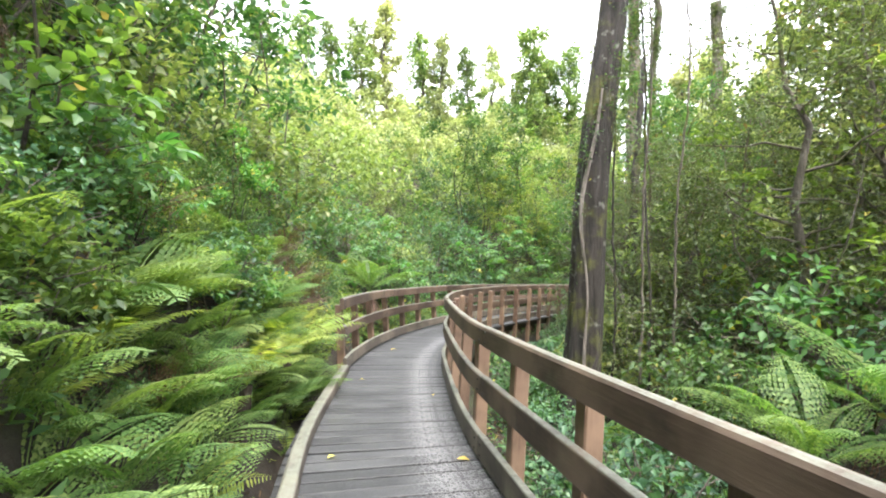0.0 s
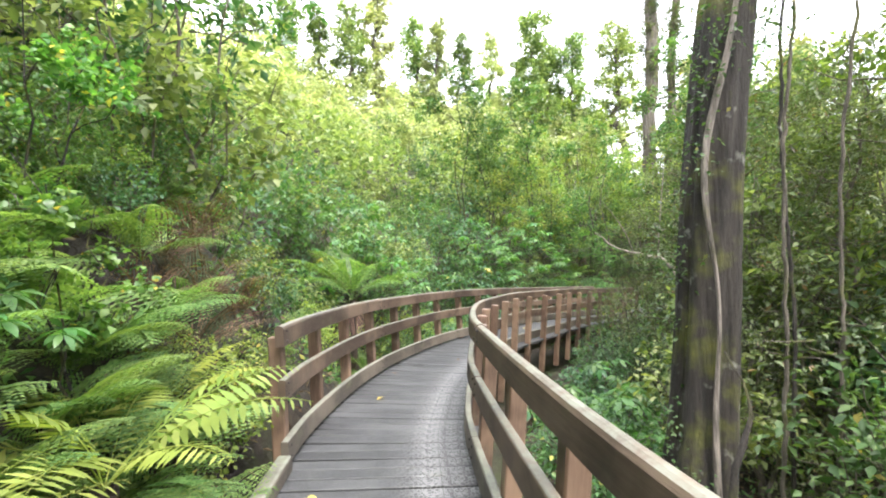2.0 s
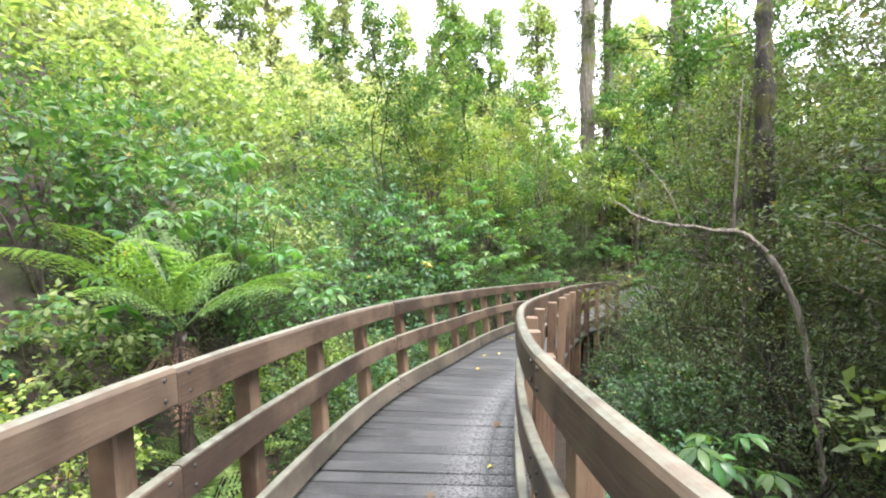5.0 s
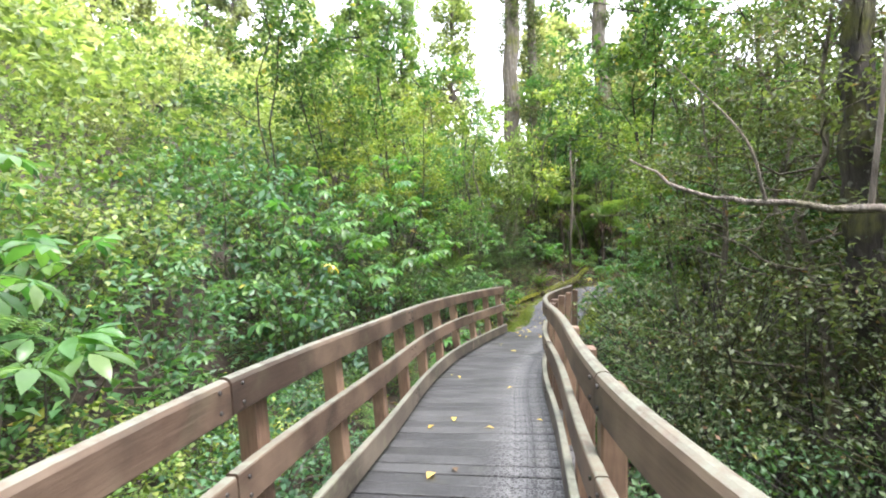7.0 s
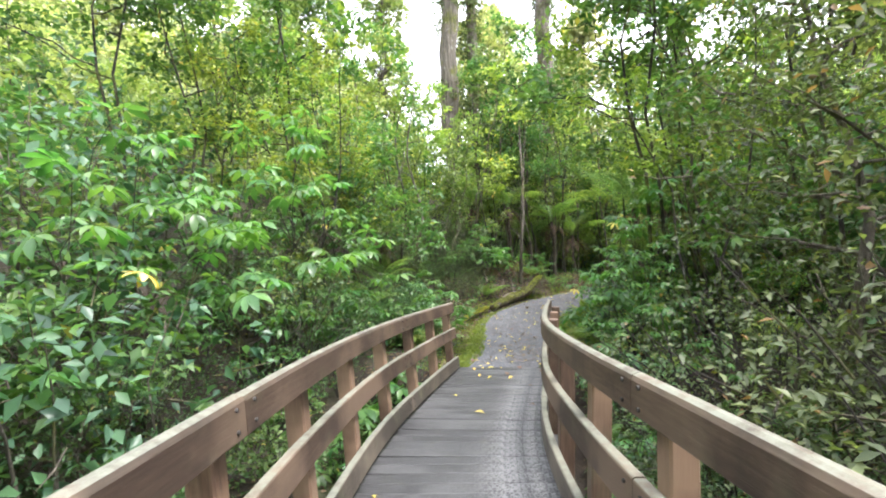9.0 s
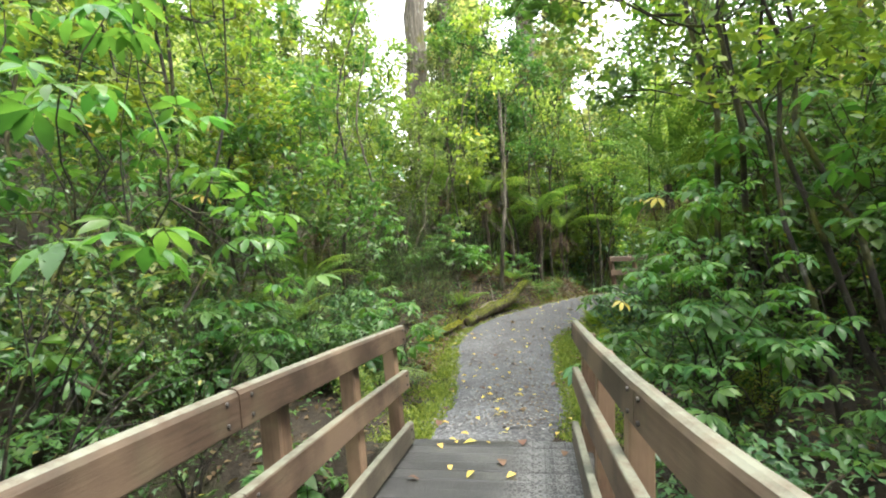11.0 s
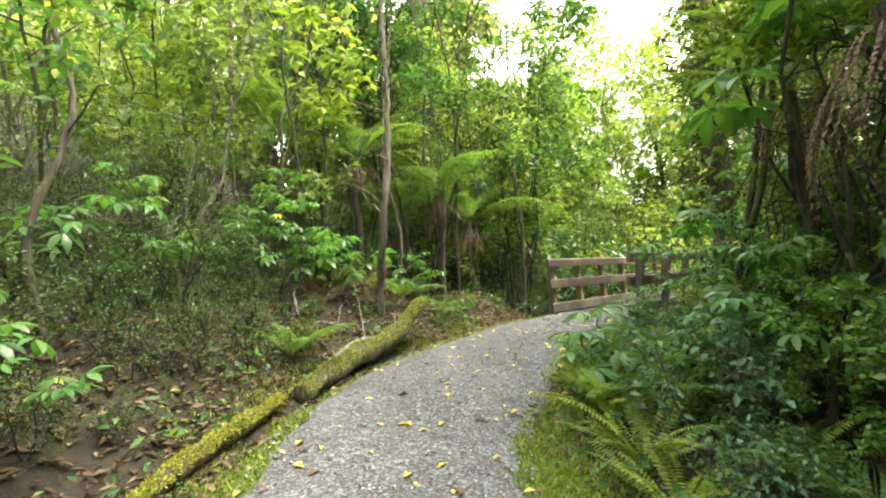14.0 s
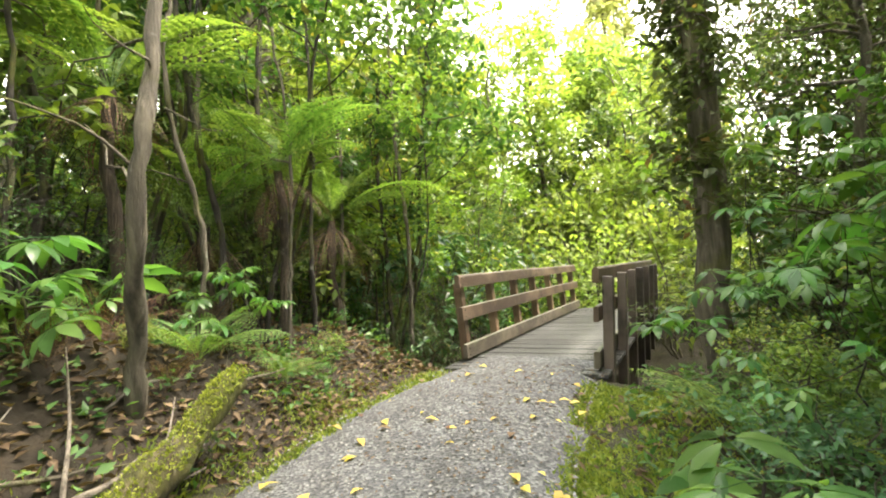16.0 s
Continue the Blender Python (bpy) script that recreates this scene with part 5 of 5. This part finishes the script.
# the third kind has the painted haze in its leaf colour
RIDGE = [tall_tree(101, 13, 2.6, LEAF_FAR, 0.22, 0.15, 52), tall_tree(102, 15, 2.8, LEAF_FAR, 0.3, 0.2, 60), tall_tree(103, 14, 1.8, LEAF_HAZED, 0.2, 0.1, 50)]
for k, (x, y, size, turn) in enumerate([(-14.5, 46, 1.0, 0), (-11.3, 47, 0.8, 3), (-5.6, 48, 1.15, 1), (-2.4, 49, 0.95, 2), (2.5, 48, 0.9, 3), (5.0, 50, 0.75, 4), (7.6, 48, 0.7, 5), (10.5, 46, 0.95, 1), (19, 36, 1.1, 0.4), (24, 34, 1.1, 3.3), (30, 30, 1.0, 1.7), (33, 22, 1.0, 2.7), (21, 6, 1.0, 0.9), (14, 1, 1.0, 1.9), (-20, 36, 1, 1.1), (12.5, 11, 0.8, 1.3), (14.5, 8, 0.8, 0.8), (10.8, 8.0, 0.7, 1.8), (17, 12.5, 0.9, 2.9), (19.0, 30.5, 0.9, 2.6), (21.0, 29.3, 1.0, 0.5), (-8.6, 46, 0.95, 1.4), (-17, 44, 1.0, 2.4), (0.2, 47, 0.8, 0.4), (8.9, 44, 1.1, 3.4), (15.5, 42, 1.15, 0.9), (22, 38, 1.2, 1.9), (26, 36, 1.1, 0.2), (12.0, 45, 1.0, 5.0), (-23, 33, 1.0, 0.7), (19.5, 14.5, 0.9, 0.7), (22, 10, 1.0, 1.7), (9.0, 9.5, 0.75, 0.2), (11.5, 12.3, 0.85, 1.2)]):
    set_at(RIDGE[k % 3], x, y, turn, size)


def bare_trunk(x, y, h, r, lean, seed, clumps=64):
    """A tall old trunk with epiphytes, its crown out of sight above."""
    rng = np.random.default_rng(seed)
    root = new("old_tree")
    root.location = (x, y, gz(x, y))
    v, f = tubes([crooked(rng, (0, 0, -0.5), (lean * h, 0, h), r, r * 0.75, 14, 0.02)], 12)
    child("trunk", raw_mesh("trunk", v, f, BARK_GREY, True), root)
    parts = []
    for k in range(clumps):
        z = h * (0.3 + 0.7 * rng.random())
        a = rng.uniform(0, 6.28)
        rr = 0.42 if k < 56 else 0.9
        v, f, _ = crown_arrays(rng, (lean * z + math.cos(a) * r, math.sin(a) * r, z), (rr, rr, rr * 1.3), 16, 8, 0.13, 0.06, True)
        parts.append((v, f))
    v, f = stack(parts)
    child("climbing_leaves", raw_mesh("climbing_leaves", v, f, LEAF_OLIVE), root, "climbing plants on the bark")
    tagged(root, "tall old mossy trunk hung with climbers", "tree")


bare_trunk(11.3, 27.9, 18, 0.4, 0.02, 31)
bare_trunk(12.3, 28.3, 18, 0.25, 0.05, 32)
bare_trunk(16.2, 27.9, 18, 0.42, 0.02, 34)
bare_trunk(14.2, 20.1, 9, 0.17, -0.03, 33, 24)

# ---- bush on the hillside ----
rng = np.random.default_rng(9)
parts = []
count = 0
far_parts = []
while count < 1250:
    x, y = rng.uniform(-28, 46), rng.uniform(-8, 54)
    idx, dist, left = beside(x, y)
    d = dist[0]
    if d < 8 or (left[0] < 0 and d < 9) or d > 36:
        continue
    r = rng.uniform(0.9, 1.7)
    z = gz(x, y) + rng.uniform(0.6, 2.8)
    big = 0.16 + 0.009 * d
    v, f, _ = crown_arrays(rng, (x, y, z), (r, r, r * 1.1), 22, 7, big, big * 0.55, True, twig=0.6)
    # clumps farther from the path take the leaves with haze in their colour
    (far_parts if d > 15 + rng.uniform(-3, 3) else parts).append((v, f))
    count += 1
v, f = stack(parts)
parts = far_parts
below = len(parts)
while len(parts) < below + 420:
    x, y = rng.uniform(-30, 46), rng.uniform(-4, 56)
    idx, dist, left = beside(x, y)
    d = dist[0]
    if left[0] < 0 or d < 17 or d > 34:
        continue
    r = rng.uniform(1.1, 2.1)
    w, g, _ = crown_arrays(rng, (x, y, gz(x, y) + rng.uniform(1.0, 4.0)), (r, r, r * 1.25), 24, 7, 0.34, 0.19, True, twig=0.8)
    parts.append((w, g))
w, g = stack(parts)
tagged(new("hilltop_canopy", raw_mesh("hilltop_canopy", w, g, LEAF_HAZED)), "pale sunlit tree canopy over the upper hillside, haze painted into its leaves", "canopy", kind="stuff")
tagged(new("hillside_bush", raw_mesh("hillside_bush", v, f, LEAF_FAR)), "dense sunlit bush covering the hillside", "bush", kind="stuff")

# ---- second bridge ----
railing(BRIDGE_LINE, 1, 0.3, 5.9, "light brown timber railing of the second bridge", 0.68, seed=6)
railing(BRIDGE_LINE, -1, 0.05, 5.9, "dark weathered timber railing of the second bridge", 0.68, spacing=0.9, seed=7, post_mat=POST_DARK)

# ---- deck boards, last ----
def deck(line, name, s0, s1, label, mat=DECK, half=HALF):
    root = tagged(new(name), label, "deck", kind="structure")
    boards = [mesh_of("plank", box_bm(w, 2 * half + 0.26, 0.045, 0.006), mat) for w in (0.125, 0.131, 0.136)]
    s = s0
    rng = random.Random(4)
    while s < s1:
        q, a = frame_at(line, s)
        m = Matrix.Translation((q[0], q[1], q[2] - 0.0225 + rng.uniform(-.004, .004))) @ Matrix.Rotation(a + rng.uniform(-.005, .005), 4, "Z")
        child("plank", rng.choice(boards), root, "", m)
        s += 0.147
    for off in (-0.42, 0.42):
        part("joist", sweep(line, off, -0.25, -0.05, 0.09, s0, s1), POST_DARK, root)
    return root


deck(DECK_LINE, "boardwalk_deck", 0.05, DECK_END - 0.02, "weathered grey timber boardwalk with netting on the boards")
deck(BRIDGE_LINE, "bridge_deck", 0.05, 6.0, "grey timber deck of the second bridge", half=0.68)
root = tagged(new("kerb_rail"), "mossy square timber kerb along the boardwalk's open edge", "kerb", kind="structure")
part("kerb_beam", sweep(DECK_LINE, HALF + 0.02, 0.0, 0.10, 0.10, 0.1, S_RAIL - 0.02, 0, 0.02), KERB, root)


# ---- fallen logs and branches ----
def fallen(name, label, line, mat, category, sides=10, seed=1, twigs=(), bare=0):
    rng = np.random.default_rng(seed)
    q = smooth_line(line, 0.12)
    q[1:-1, :3] += rng.normal(0, 0.008, (len(q) - 2, 3))
    q[:, 3] *= 1 + 0.12 * np.sin(np.arange(len(q)) * 1.3 + seed)
    root = new(name)
    root.location = q[0, :3]
    q[:, :3] -= q[0, :3].copy()
    r0, r1 = q[0, 3], q[-1, 3]
    way0, way1 = unit(q[0, :3] - q[1, :3]), unit(q[-1, :3] - q[-2, :3])
    caps0 = [(*(q[0, :3] + way0 * r0 * 0.25), 0.002), (*(q[0, :3] + way0 * r0 * 0.18), r0 * 0.75)]
    caps1 = [(*(q[-1, :3] + way1 * r1 * 0.2), r1 * 0.7), (*(q[-1, :3] + way1 * r1 * 0.35), 0.002)]
    q = np.concatenate([caps0, q, caps1])
    v, f = tubes([q], sides)
    v += rng.normal(0, 0.05, v.shape) * np.repeat(q[:, 3], sides)[:, None]
    child("stem", raw_mesh("stem", v, f, mat, True), root)
    for k in range(bare):
        i = int(len(q) * rng.uniform(0.25, 0.95))
        a, L = rng.uniform(0, 6.28), rng.uniform(0.5, 1.3)
        end = q[i, :3] + np.array([math.cos(a) * L, math.sin(a) * L, rng.uniform(-0.3, 0.7)])
        v, f = tubes([crooked(rng, q[i, :3], end, 0.012, 0.003, 6, 0.12)], 4)
        child("twig", raw_mesh("twig", v, f, BARK_GREY, True), root)
    if mat is MOSSY:
        n = 4600
        k = rng.integers(2, len(q) - 2, n)
        a = rng.uniform(0.2, 2.9, n)
        t = unit(np.gradient(q[:, :3], axis=0))[k]
        side = unit(np.cross(t, np.tile([[0, 0, 1.0]], (n, 1))))
        out = side * np.cos(a)[:, None] + np.cross(side, t) * np.sin(a)[:, None]
        pos = q[k, :3] + t * rng.uniform(-0.06, 0.06, n)[:, None] + out * q[k, 3][:, None] * 0.97
        keep = np.sin(k * 0.9 + a * 2) + rng.normal(0, 0.5, n) > -0.95
        n = int(keep.sum())
        v, f = leaf_arrays(pos[keep], unit(out[keep] + rng.normal(0, 0.7, (n, 3))), unit(rng.normal(size=(n, 3))), rng.uniform(0.012, 0.035, n), rng.uniform(0.008, 0.016, n), 0.1, True)
        tagged(child("moss", raw_mesh("moss", v, f, LOG_MOSS), root, "yellow-green moss"), kind="stuff")
    for t in twigs:
        t = np.array(t, float)
        t[:, :3] -= np.array(line[0][:3])
        v, f = tubes([smooth_line(t, 0.08)], 5)
        child("twig", raw_mesh("twig", v, f, BARK_PALE, True), root)
    return tagged(root, label, category)


def over(x, y, up=0.0):
    return (x, y, gz(x, y) + up)


fallen("mossy_log", "fallen log thick with yellow-green moss beside the gravel path", [(*over(8.8, 22.5, 0.12), 0.09), (*over(9.6, 22.85, 0.2), 0.115), (*over(10.4, 23.02, 0.3), 0.105), (11.05, 23.12, 0.78, 0.075)], MOSSY, "log", seed=2)
fallen("mossy_log", "smaller mossy log lying along the path's edge", [(*over(7.3, 21.7, 0.03), 0.05), (*over(7.9, 22.05, 0.1), 0.065), (*over(8.5, 22.4, 0.12), 0.05)], MOSSY, "log", seed=5)
fallen("fallen_branch", "bare grey fallen branch with forked twigs on the litter", [(*over(9.5, 22.98, 0.1), 0.026), (*over(9.9, 23.15, 0.12), 0.024), (*over(10.4, 23.25, 0.12), 0.018), (*over(10.9, 23.2, 0.2), 0.008)], BARK_PALE, "branch", 6, 7,
       [[(*over(9.9, 23.15, 0.12), 0.014), (*over(10.2, 23.05, 0.2), 0.01), (*over(10.7, 23.0, 0.24), 0.005)], [(*over(10.1, 23.2, 0.12), 0.014), (*over(10.3, 23.5, 0.14), 0.009), (*over(10.45, 23.8, 0.2), 0.004)]])
for k, (x, y, dx, dy) in enumerate([(9.2, 23.1, 0.9, 0.5), (9.7, 23.45, 0.8, -0.2), (10.2, 23.1, 0.7, 0.4), (10.5, 23.6, 0.8, 0.1), (9.4, 23.5, 0.5, 0.7), (10.9, 23.3, 0.6, 0.4), (11.2, 23.6, 0.7, -0.1)]):
    fallen("fallen_branch", "dry brown twig lying on the leaf litter", [(*over(x, y, 0.03), 0.014), (*over(x + dx * 0.35, y + dy * 0.5, 0.1), 0.012), (*over(x + dx * 0.7, y + dy * 0.6, 0.09), 0.008), (*over(x + dx, y + dy, 0.16), 0.004)], (BARK_PALE, BARK_GREY)[k % 2], "branch", 5, 60 + k)
fallen("fallen_branch", "dead reddish branch leaning at the foot of the big tree", [(*over(1.75, 6.2, 0.3), 0.03), (1.95, 6.35, -0.2, 0.03), (2.12, 6.42, 0.25, 0.014), (2.05, 6.6, 0.65, 0.006)], BARK, "branch", 6, 8)
fallen("dead_branch", "pale lichen-covered bent branch among dark twigs", [(*over(4.4, 11.15, -0.1), 0.032), (4.3, 11.25, 0.5, 0.031), (4.05, 11.5, 1.4, 0.029), (3.85, 11.85, 1.55, 0.026), (3.5, 12.6, 1.75, 0.017), (3.2, 13.0, 2.1, 0.008)], BARK_PALE, "branch", 7, 9,
       [[(3.95, 11.7, 1.5, 0.02), (3.95, 11.6, 2.2, 0.015), (4.0, 11.5, 3.2, 0.006)], [(3.7, 12.2, 1.62, 0.014), (3.5, 12.2, 2.1, 0.01), (3.2, 12.5, 2.7, 0.004)]])
fallen("leaning_tree", "dark leaning tree trunk behind the twigs", [(*over(4.95, 12.1, -0.2), 0.15), (4.9, 12.2, 1.5, 0.13), (5.05, 12.2, 4.0, 0.1), (5.4, 12.4, 7.0, 0.06)], BARK, "tree", 10, 10, bare=34)
fallen("slender_tree", "slender mottled grey tree trunk leaning in the understorey", [(*over(10.74, 23.66, -0.25), 0.062), (10.67, 23.5, 1.1, 0.055), (10.5, 23.2, 1.95, 0.048), (10.68, 23.25, 3.2, 0.04), (10.9, 23.5, 5.5, 0.022)], BARK_GREY, "tree", 9, 11, bare=8)
for k, (x, y, h, r) in enumerate([(13.4, 24.9, 7, 0.05), (14.8, 23.9, 7, 0.045), (11.0, 25.6, 7, 0.06), (9.4, 24.9, 7, 0.05), (15.6, 24.6, 7, 0.05), (7.2, 23.4, 6, 0.045), (6.2, 22.4, 6, 0.04), (11.6, 24.2, 7, 0.035), (12.1, 24.6, 7, 0.045), (12.7, 24.2, 6.5, 0.03), (13.2, 24.2, 7, 0.035), (11.9, 25.4, 7, 0.05), (10.5, 24.4, 6.5, 0.03), (14.2, 24.6, 7, 0.04), (9.9, 24.1, 6, 0.03), (12.9, 25.4, 7, 0.05)]):
    fallen("thin_tree", "thin dark upright trunk in the shaded understorey", [(*over(x, y, -0.2), r * 0.8), (x + 0.16 * math.sin(k), y - 0.05, h * 0.25, r * 0.7), (x - 0.22 * math.cos(k * 1.7), y, h * 0.45, r * 0.6), (x + 0.2 * math.sin(k * 2.1), y + 0.1, h * 0.7, r * 0.45), (x + 0.5 * math.cos(k), y + 0.1, h, r * 0.25)], (BARK, BARK_GREY)[k % 2], "tree", 7, 20 + k, bare=5)
for k, (x, y, dx) in enumerate([(2.95, 7.3, 0.35), (3.15, 7.45, 0.1), (3.4, 7.2, 0.45), (2.75, 7.9, 0.2)]):
    fallen("hanging_vine", "thin woody vine hanging beside the big tree", [(*over(x, y, -0.1), 0.022), (x + 0.12, y, 0.6, 0.02), (x + 0.05 + dx * 0.4, y + 0.05, 2.4, 0.018), (x + dx, y, 4.6, 0.016), (x + dx - 0.1, y + 0.1, 7.5, 0.012)], (BARK_GREY, BARK)[k % 2], "vine", 6, 40 + k)

# ---- moss and grass at the path's edges, litter, stones ----
rng = np.random.default_rng(14)
d = unit(np.gradient(PATH_LINE, axis=0) * np.array([1, 1, 0]))
n = 82000
i = rng.integers(2, len(PATH_LINE) - 6, n)
sgn = rng.choice([-1, 1], n)
off = sgn * (PATH_HALF[i] - 0.08 + np.abs(rng.normal(0, 1, n)) * np.where(sgn > 0, 0.26, 0.42))
x, y = PATH_LINE[i, 0] - d[i, 1] * off + rng.normal(0, 0.04, n), PATH_LINE[i, 1] + d[i, 0] * off + rng.normal(0, 0.04, n)
keep = (np.sin(x * 5.1) * np.sin(y * 4.3 + x) + rng.normal(0, 0.5, n)) > -0.4
x, y = x[keep], y[keep]
pos = np.stack([x, y, ground_z(x, y) - 0.005], 1)
n = len(x)
v, f = leaf_arrays(pos, unit(rng.normal(size=(n, 3)) * np.array([1, 1, 0.3]) + np.array([0, 0, 0.9])), unit(rng.normal(size=(n, 3))), rng.uniform(0.02, 0.075, n), rng.uniform(0.008, 0.022, n), 0.1, True)
tagged(new("verge", raw_mesh("verge", v, f, MOSS)), "moss and short grass along the gravel's edge", "grass", kind="stuff")

n = 38000
i = np.where(np.arange(n) < 26000, rng.integers(0, len(WAY), n), N_DECK + rng.integers(25, N_PATH + 5, n))
off = np.where(np.arange(n) < 26000, rng.choice([-1, 1], n), 1) * (0.95 + np.abs(rng.normal(0, 2.0, n)))
x, y = WAY[i, 0] - WAY_DIR[i, 1] * off, WAY[i, 1] + WAY_DIR[i, 0] * off
keep = beside(x, y)[1] > 0.95
x, y = x[keep], y[keep]
n = len(x)
pos = np.stack([x, y, ground_z(x, y) + rng.uniform(0.0, 0.03, n)], 1)
v, f = leaf_arrays(pos, unit(rng.normal(size=(n, 3)) * np.array([1, 1, 0.25])), unit(rng.normal(size=(n, 3)) * 0.4 + np.array([0, 0, 1])), rng.uniform(0.04, 0.11, n), rng.uniform(0.02, 0.05, n), 0.2, True)
tagged(new("leaf_litter", raw_mesh("leaf_litter", v, f, LEAF_DEAD)), "brown dead leaves littering the forest floor", "leaf litter", kind="stuff")

n = 9000
i = rng.integers(3, len(PATH_LINE) - 4, n)
off = PATH_HALF[i] * np.clip(rng.normal(0, 0.55, n), -1, 1)
slip = rng.uniform(-0.06, 0.06, n)
x, y = PATH_LINE[i, 0] - d[i, 1] * off + d[i, 0] * slip, PATH_LINE[i, 1] + d[i, 0] * off + d[i, 1] * slip
z = PATH_LINE[i, 2] + 0.05 * (1 - np.abs(off / PATH_HALF[i]) ** 3)
s = rng.uniform(0.004, 0.013, n)[:, None, None]
oct_v = np.array([(1, 0, 0), (0, 1, 0), (-1, 0, 0), (0, -1, 0), (0, 0, 0.7), (0, 0, -0.7)], float)
v = np.stack([x, y, z], 1)[:, None] + oct_v[None] * s * rng.uniform(0.6, 1.4, (n, 6, 1))
f = np.arange(n)[:, None, None] * 6 + np.array([(0, 1, 4), (1, 2, 4), (2, 3, 4), (3, 0, 4)])[None]
tagged(new("loose_stones", raw_mesh("loose_stones", v.reshape(-1, 3), f.reshape(-1, 3), STONE)), "loose grey stones on the gravel path", "gravel", kind="stuff")

n = 4400
i = rng.integers(0, len(WAY), n)
off = rng.choice([-1, 1], n) * (1.15 + np.abs(rng.normal(0, 2.1, n)))
x, y = WAY[i, 0] - WAY_DIR[i, 1] * off, WAY[i, 1] + WAY_DIR[i, 0] * off
keep = beside(x, y)[1] > 1.12
x, y = x[keep], y[keep]
n, per = len(x), 11
base = np.stack([x, y, ground_z(x, y)], 1)
pos = base[:, None] + rng.normal(0, 0.07, (n, per, 3)) * np.array([1, 1, 0]) + rng.random((n, per, 1)) * np.array([0, 0, 0.22])
ways = unit(rng.normal(size=(n, per, 3)) * np.array([1, 1, 0.4]) + np.array([0, 0, 0.25]))
ups = unit(rng.normal(size=(n, per, 3)) * 0.5 + np.array([0, 0, 1.0]))
ln = rng.uniform(0.04, 0.1, n * per)
v, f = leaf_arrays(pos.reshape(-1, 3), ways.reshape(-1, 3), ups.reshape(-1, 3), ln, ln * rng.uniform(0.35, 0.55, n * per), 0.15, True)
tagged(new("undergrowth", raw_mesh("undergrowth", v, f, LEAF_MID)), "low green seedlings and herbs covering the forest floor", "undergrowth", kind="stuff")

n = 2600
i = rng.integers(3, len(PATH_LINE) - 3, n)
clumped = np.clip(rng.normal(-0.35, 0.5, n), -1, 1)
off = PATH_HALF[i] * clumped
slip = rng.uniform(-0.06, 0.06, n)
x, y = PATH_LINE[i, 0] - d[i, 1] * off + d[i, 0] * slip, PATH_LINE[i, 1] + d[i, 0] * off + d[i, 1] * slip
pos = np.stack([x, y, PATH_LINE[i, 2] + 0.05 * (1 - np.abs(clumped) ** 3) + rng.uniform(0.002, 0.01, n)], 1)
ln = rng.uniform(0.012, 0.05, n)
v, f = leaf_arrays(pos, unit(rng.normal(size=(n, 3)) * np.array([1, 1, 0.15])), unit(rng.normal(size=(n, 3)) * 0.3 + np.array([0, 0, 1])), ln, ln * rng.uniform(0.2, 0.5, n), 0.2, True)
tagged(new("path_litter", raw_mesh("path_litter", v, f, LEAF_DEAD)), "brown leaf scraps and bark flakes on the gravel", "leaf litter", kind="stuff")

# ---- single fallen leaves on path and deck ----
LEAF_DROP = []
for k in range(4):
    r2 = np.random.default_rng(200 + k)
    v, f = leaf_arrays(np.array([[-0.045, 0, 0.004]]), np.array([[1.0, 0, 0.08]]), np.array([[0, 0.1, 1.0]]), np.array([0.09]), np.array([0.04 + 0.006 * k]), 0.25, False)
    LEAF_DROP.append(raw_mesh("fallen_leaf", v, f, LEAF_YELLOW if k < 3 else LEAF_DEAD, True))
drop_rng = random.Random(8)
for k in range(215):
    if k < 180:
        i = drop_rng.randrange(0, len(PATH_LINE) - 3)
        line, w, lift = PATH_LINE, PATH_HALF[i] * 1.05, 0.052
    else:
        i = int(len(DECK_LINE) * (1 - 0.75 * drop_rng.random() ** 2.2)) - 1
        line, w, lift = DECK_LINE, 0.55, 0.004
    o = drop_rng.uniform(-w, w)
    j = min(i + 1, len(line) - 1)
    t = line[j] - line[j - 1]
    t = t / np.linalg.norm(t)
    ob = new("fallen_leaf", LEAF_DROP[drop_rng.choice((0, 0, 1, 2, 3))])
    zz = line[i, 2] + lift * ((1 - abs(o / w) ** 3) if k < 180 else 1)
    sc = drop_rng.uniform(0.5, 1.3)
    ob.matrix_basis = Matrix.LocRotScale((line[i, 0] - t[1] * o, line[i, 1] + t[0] * o, zz + 0.002), Euler((drop_rng.uniform(-.2, .2), drop_rng.uniform(-.15, .15), drop_rng.uniform(0, 6.28))), (sc, sc, sc))
    tagged(ob, "curled yellow leaf fallen on the walkway" if ob.data.name != LEAF_DROP[3].name else "dry brown leaf fallen on the walkway", "leaf", "fallen leaves")
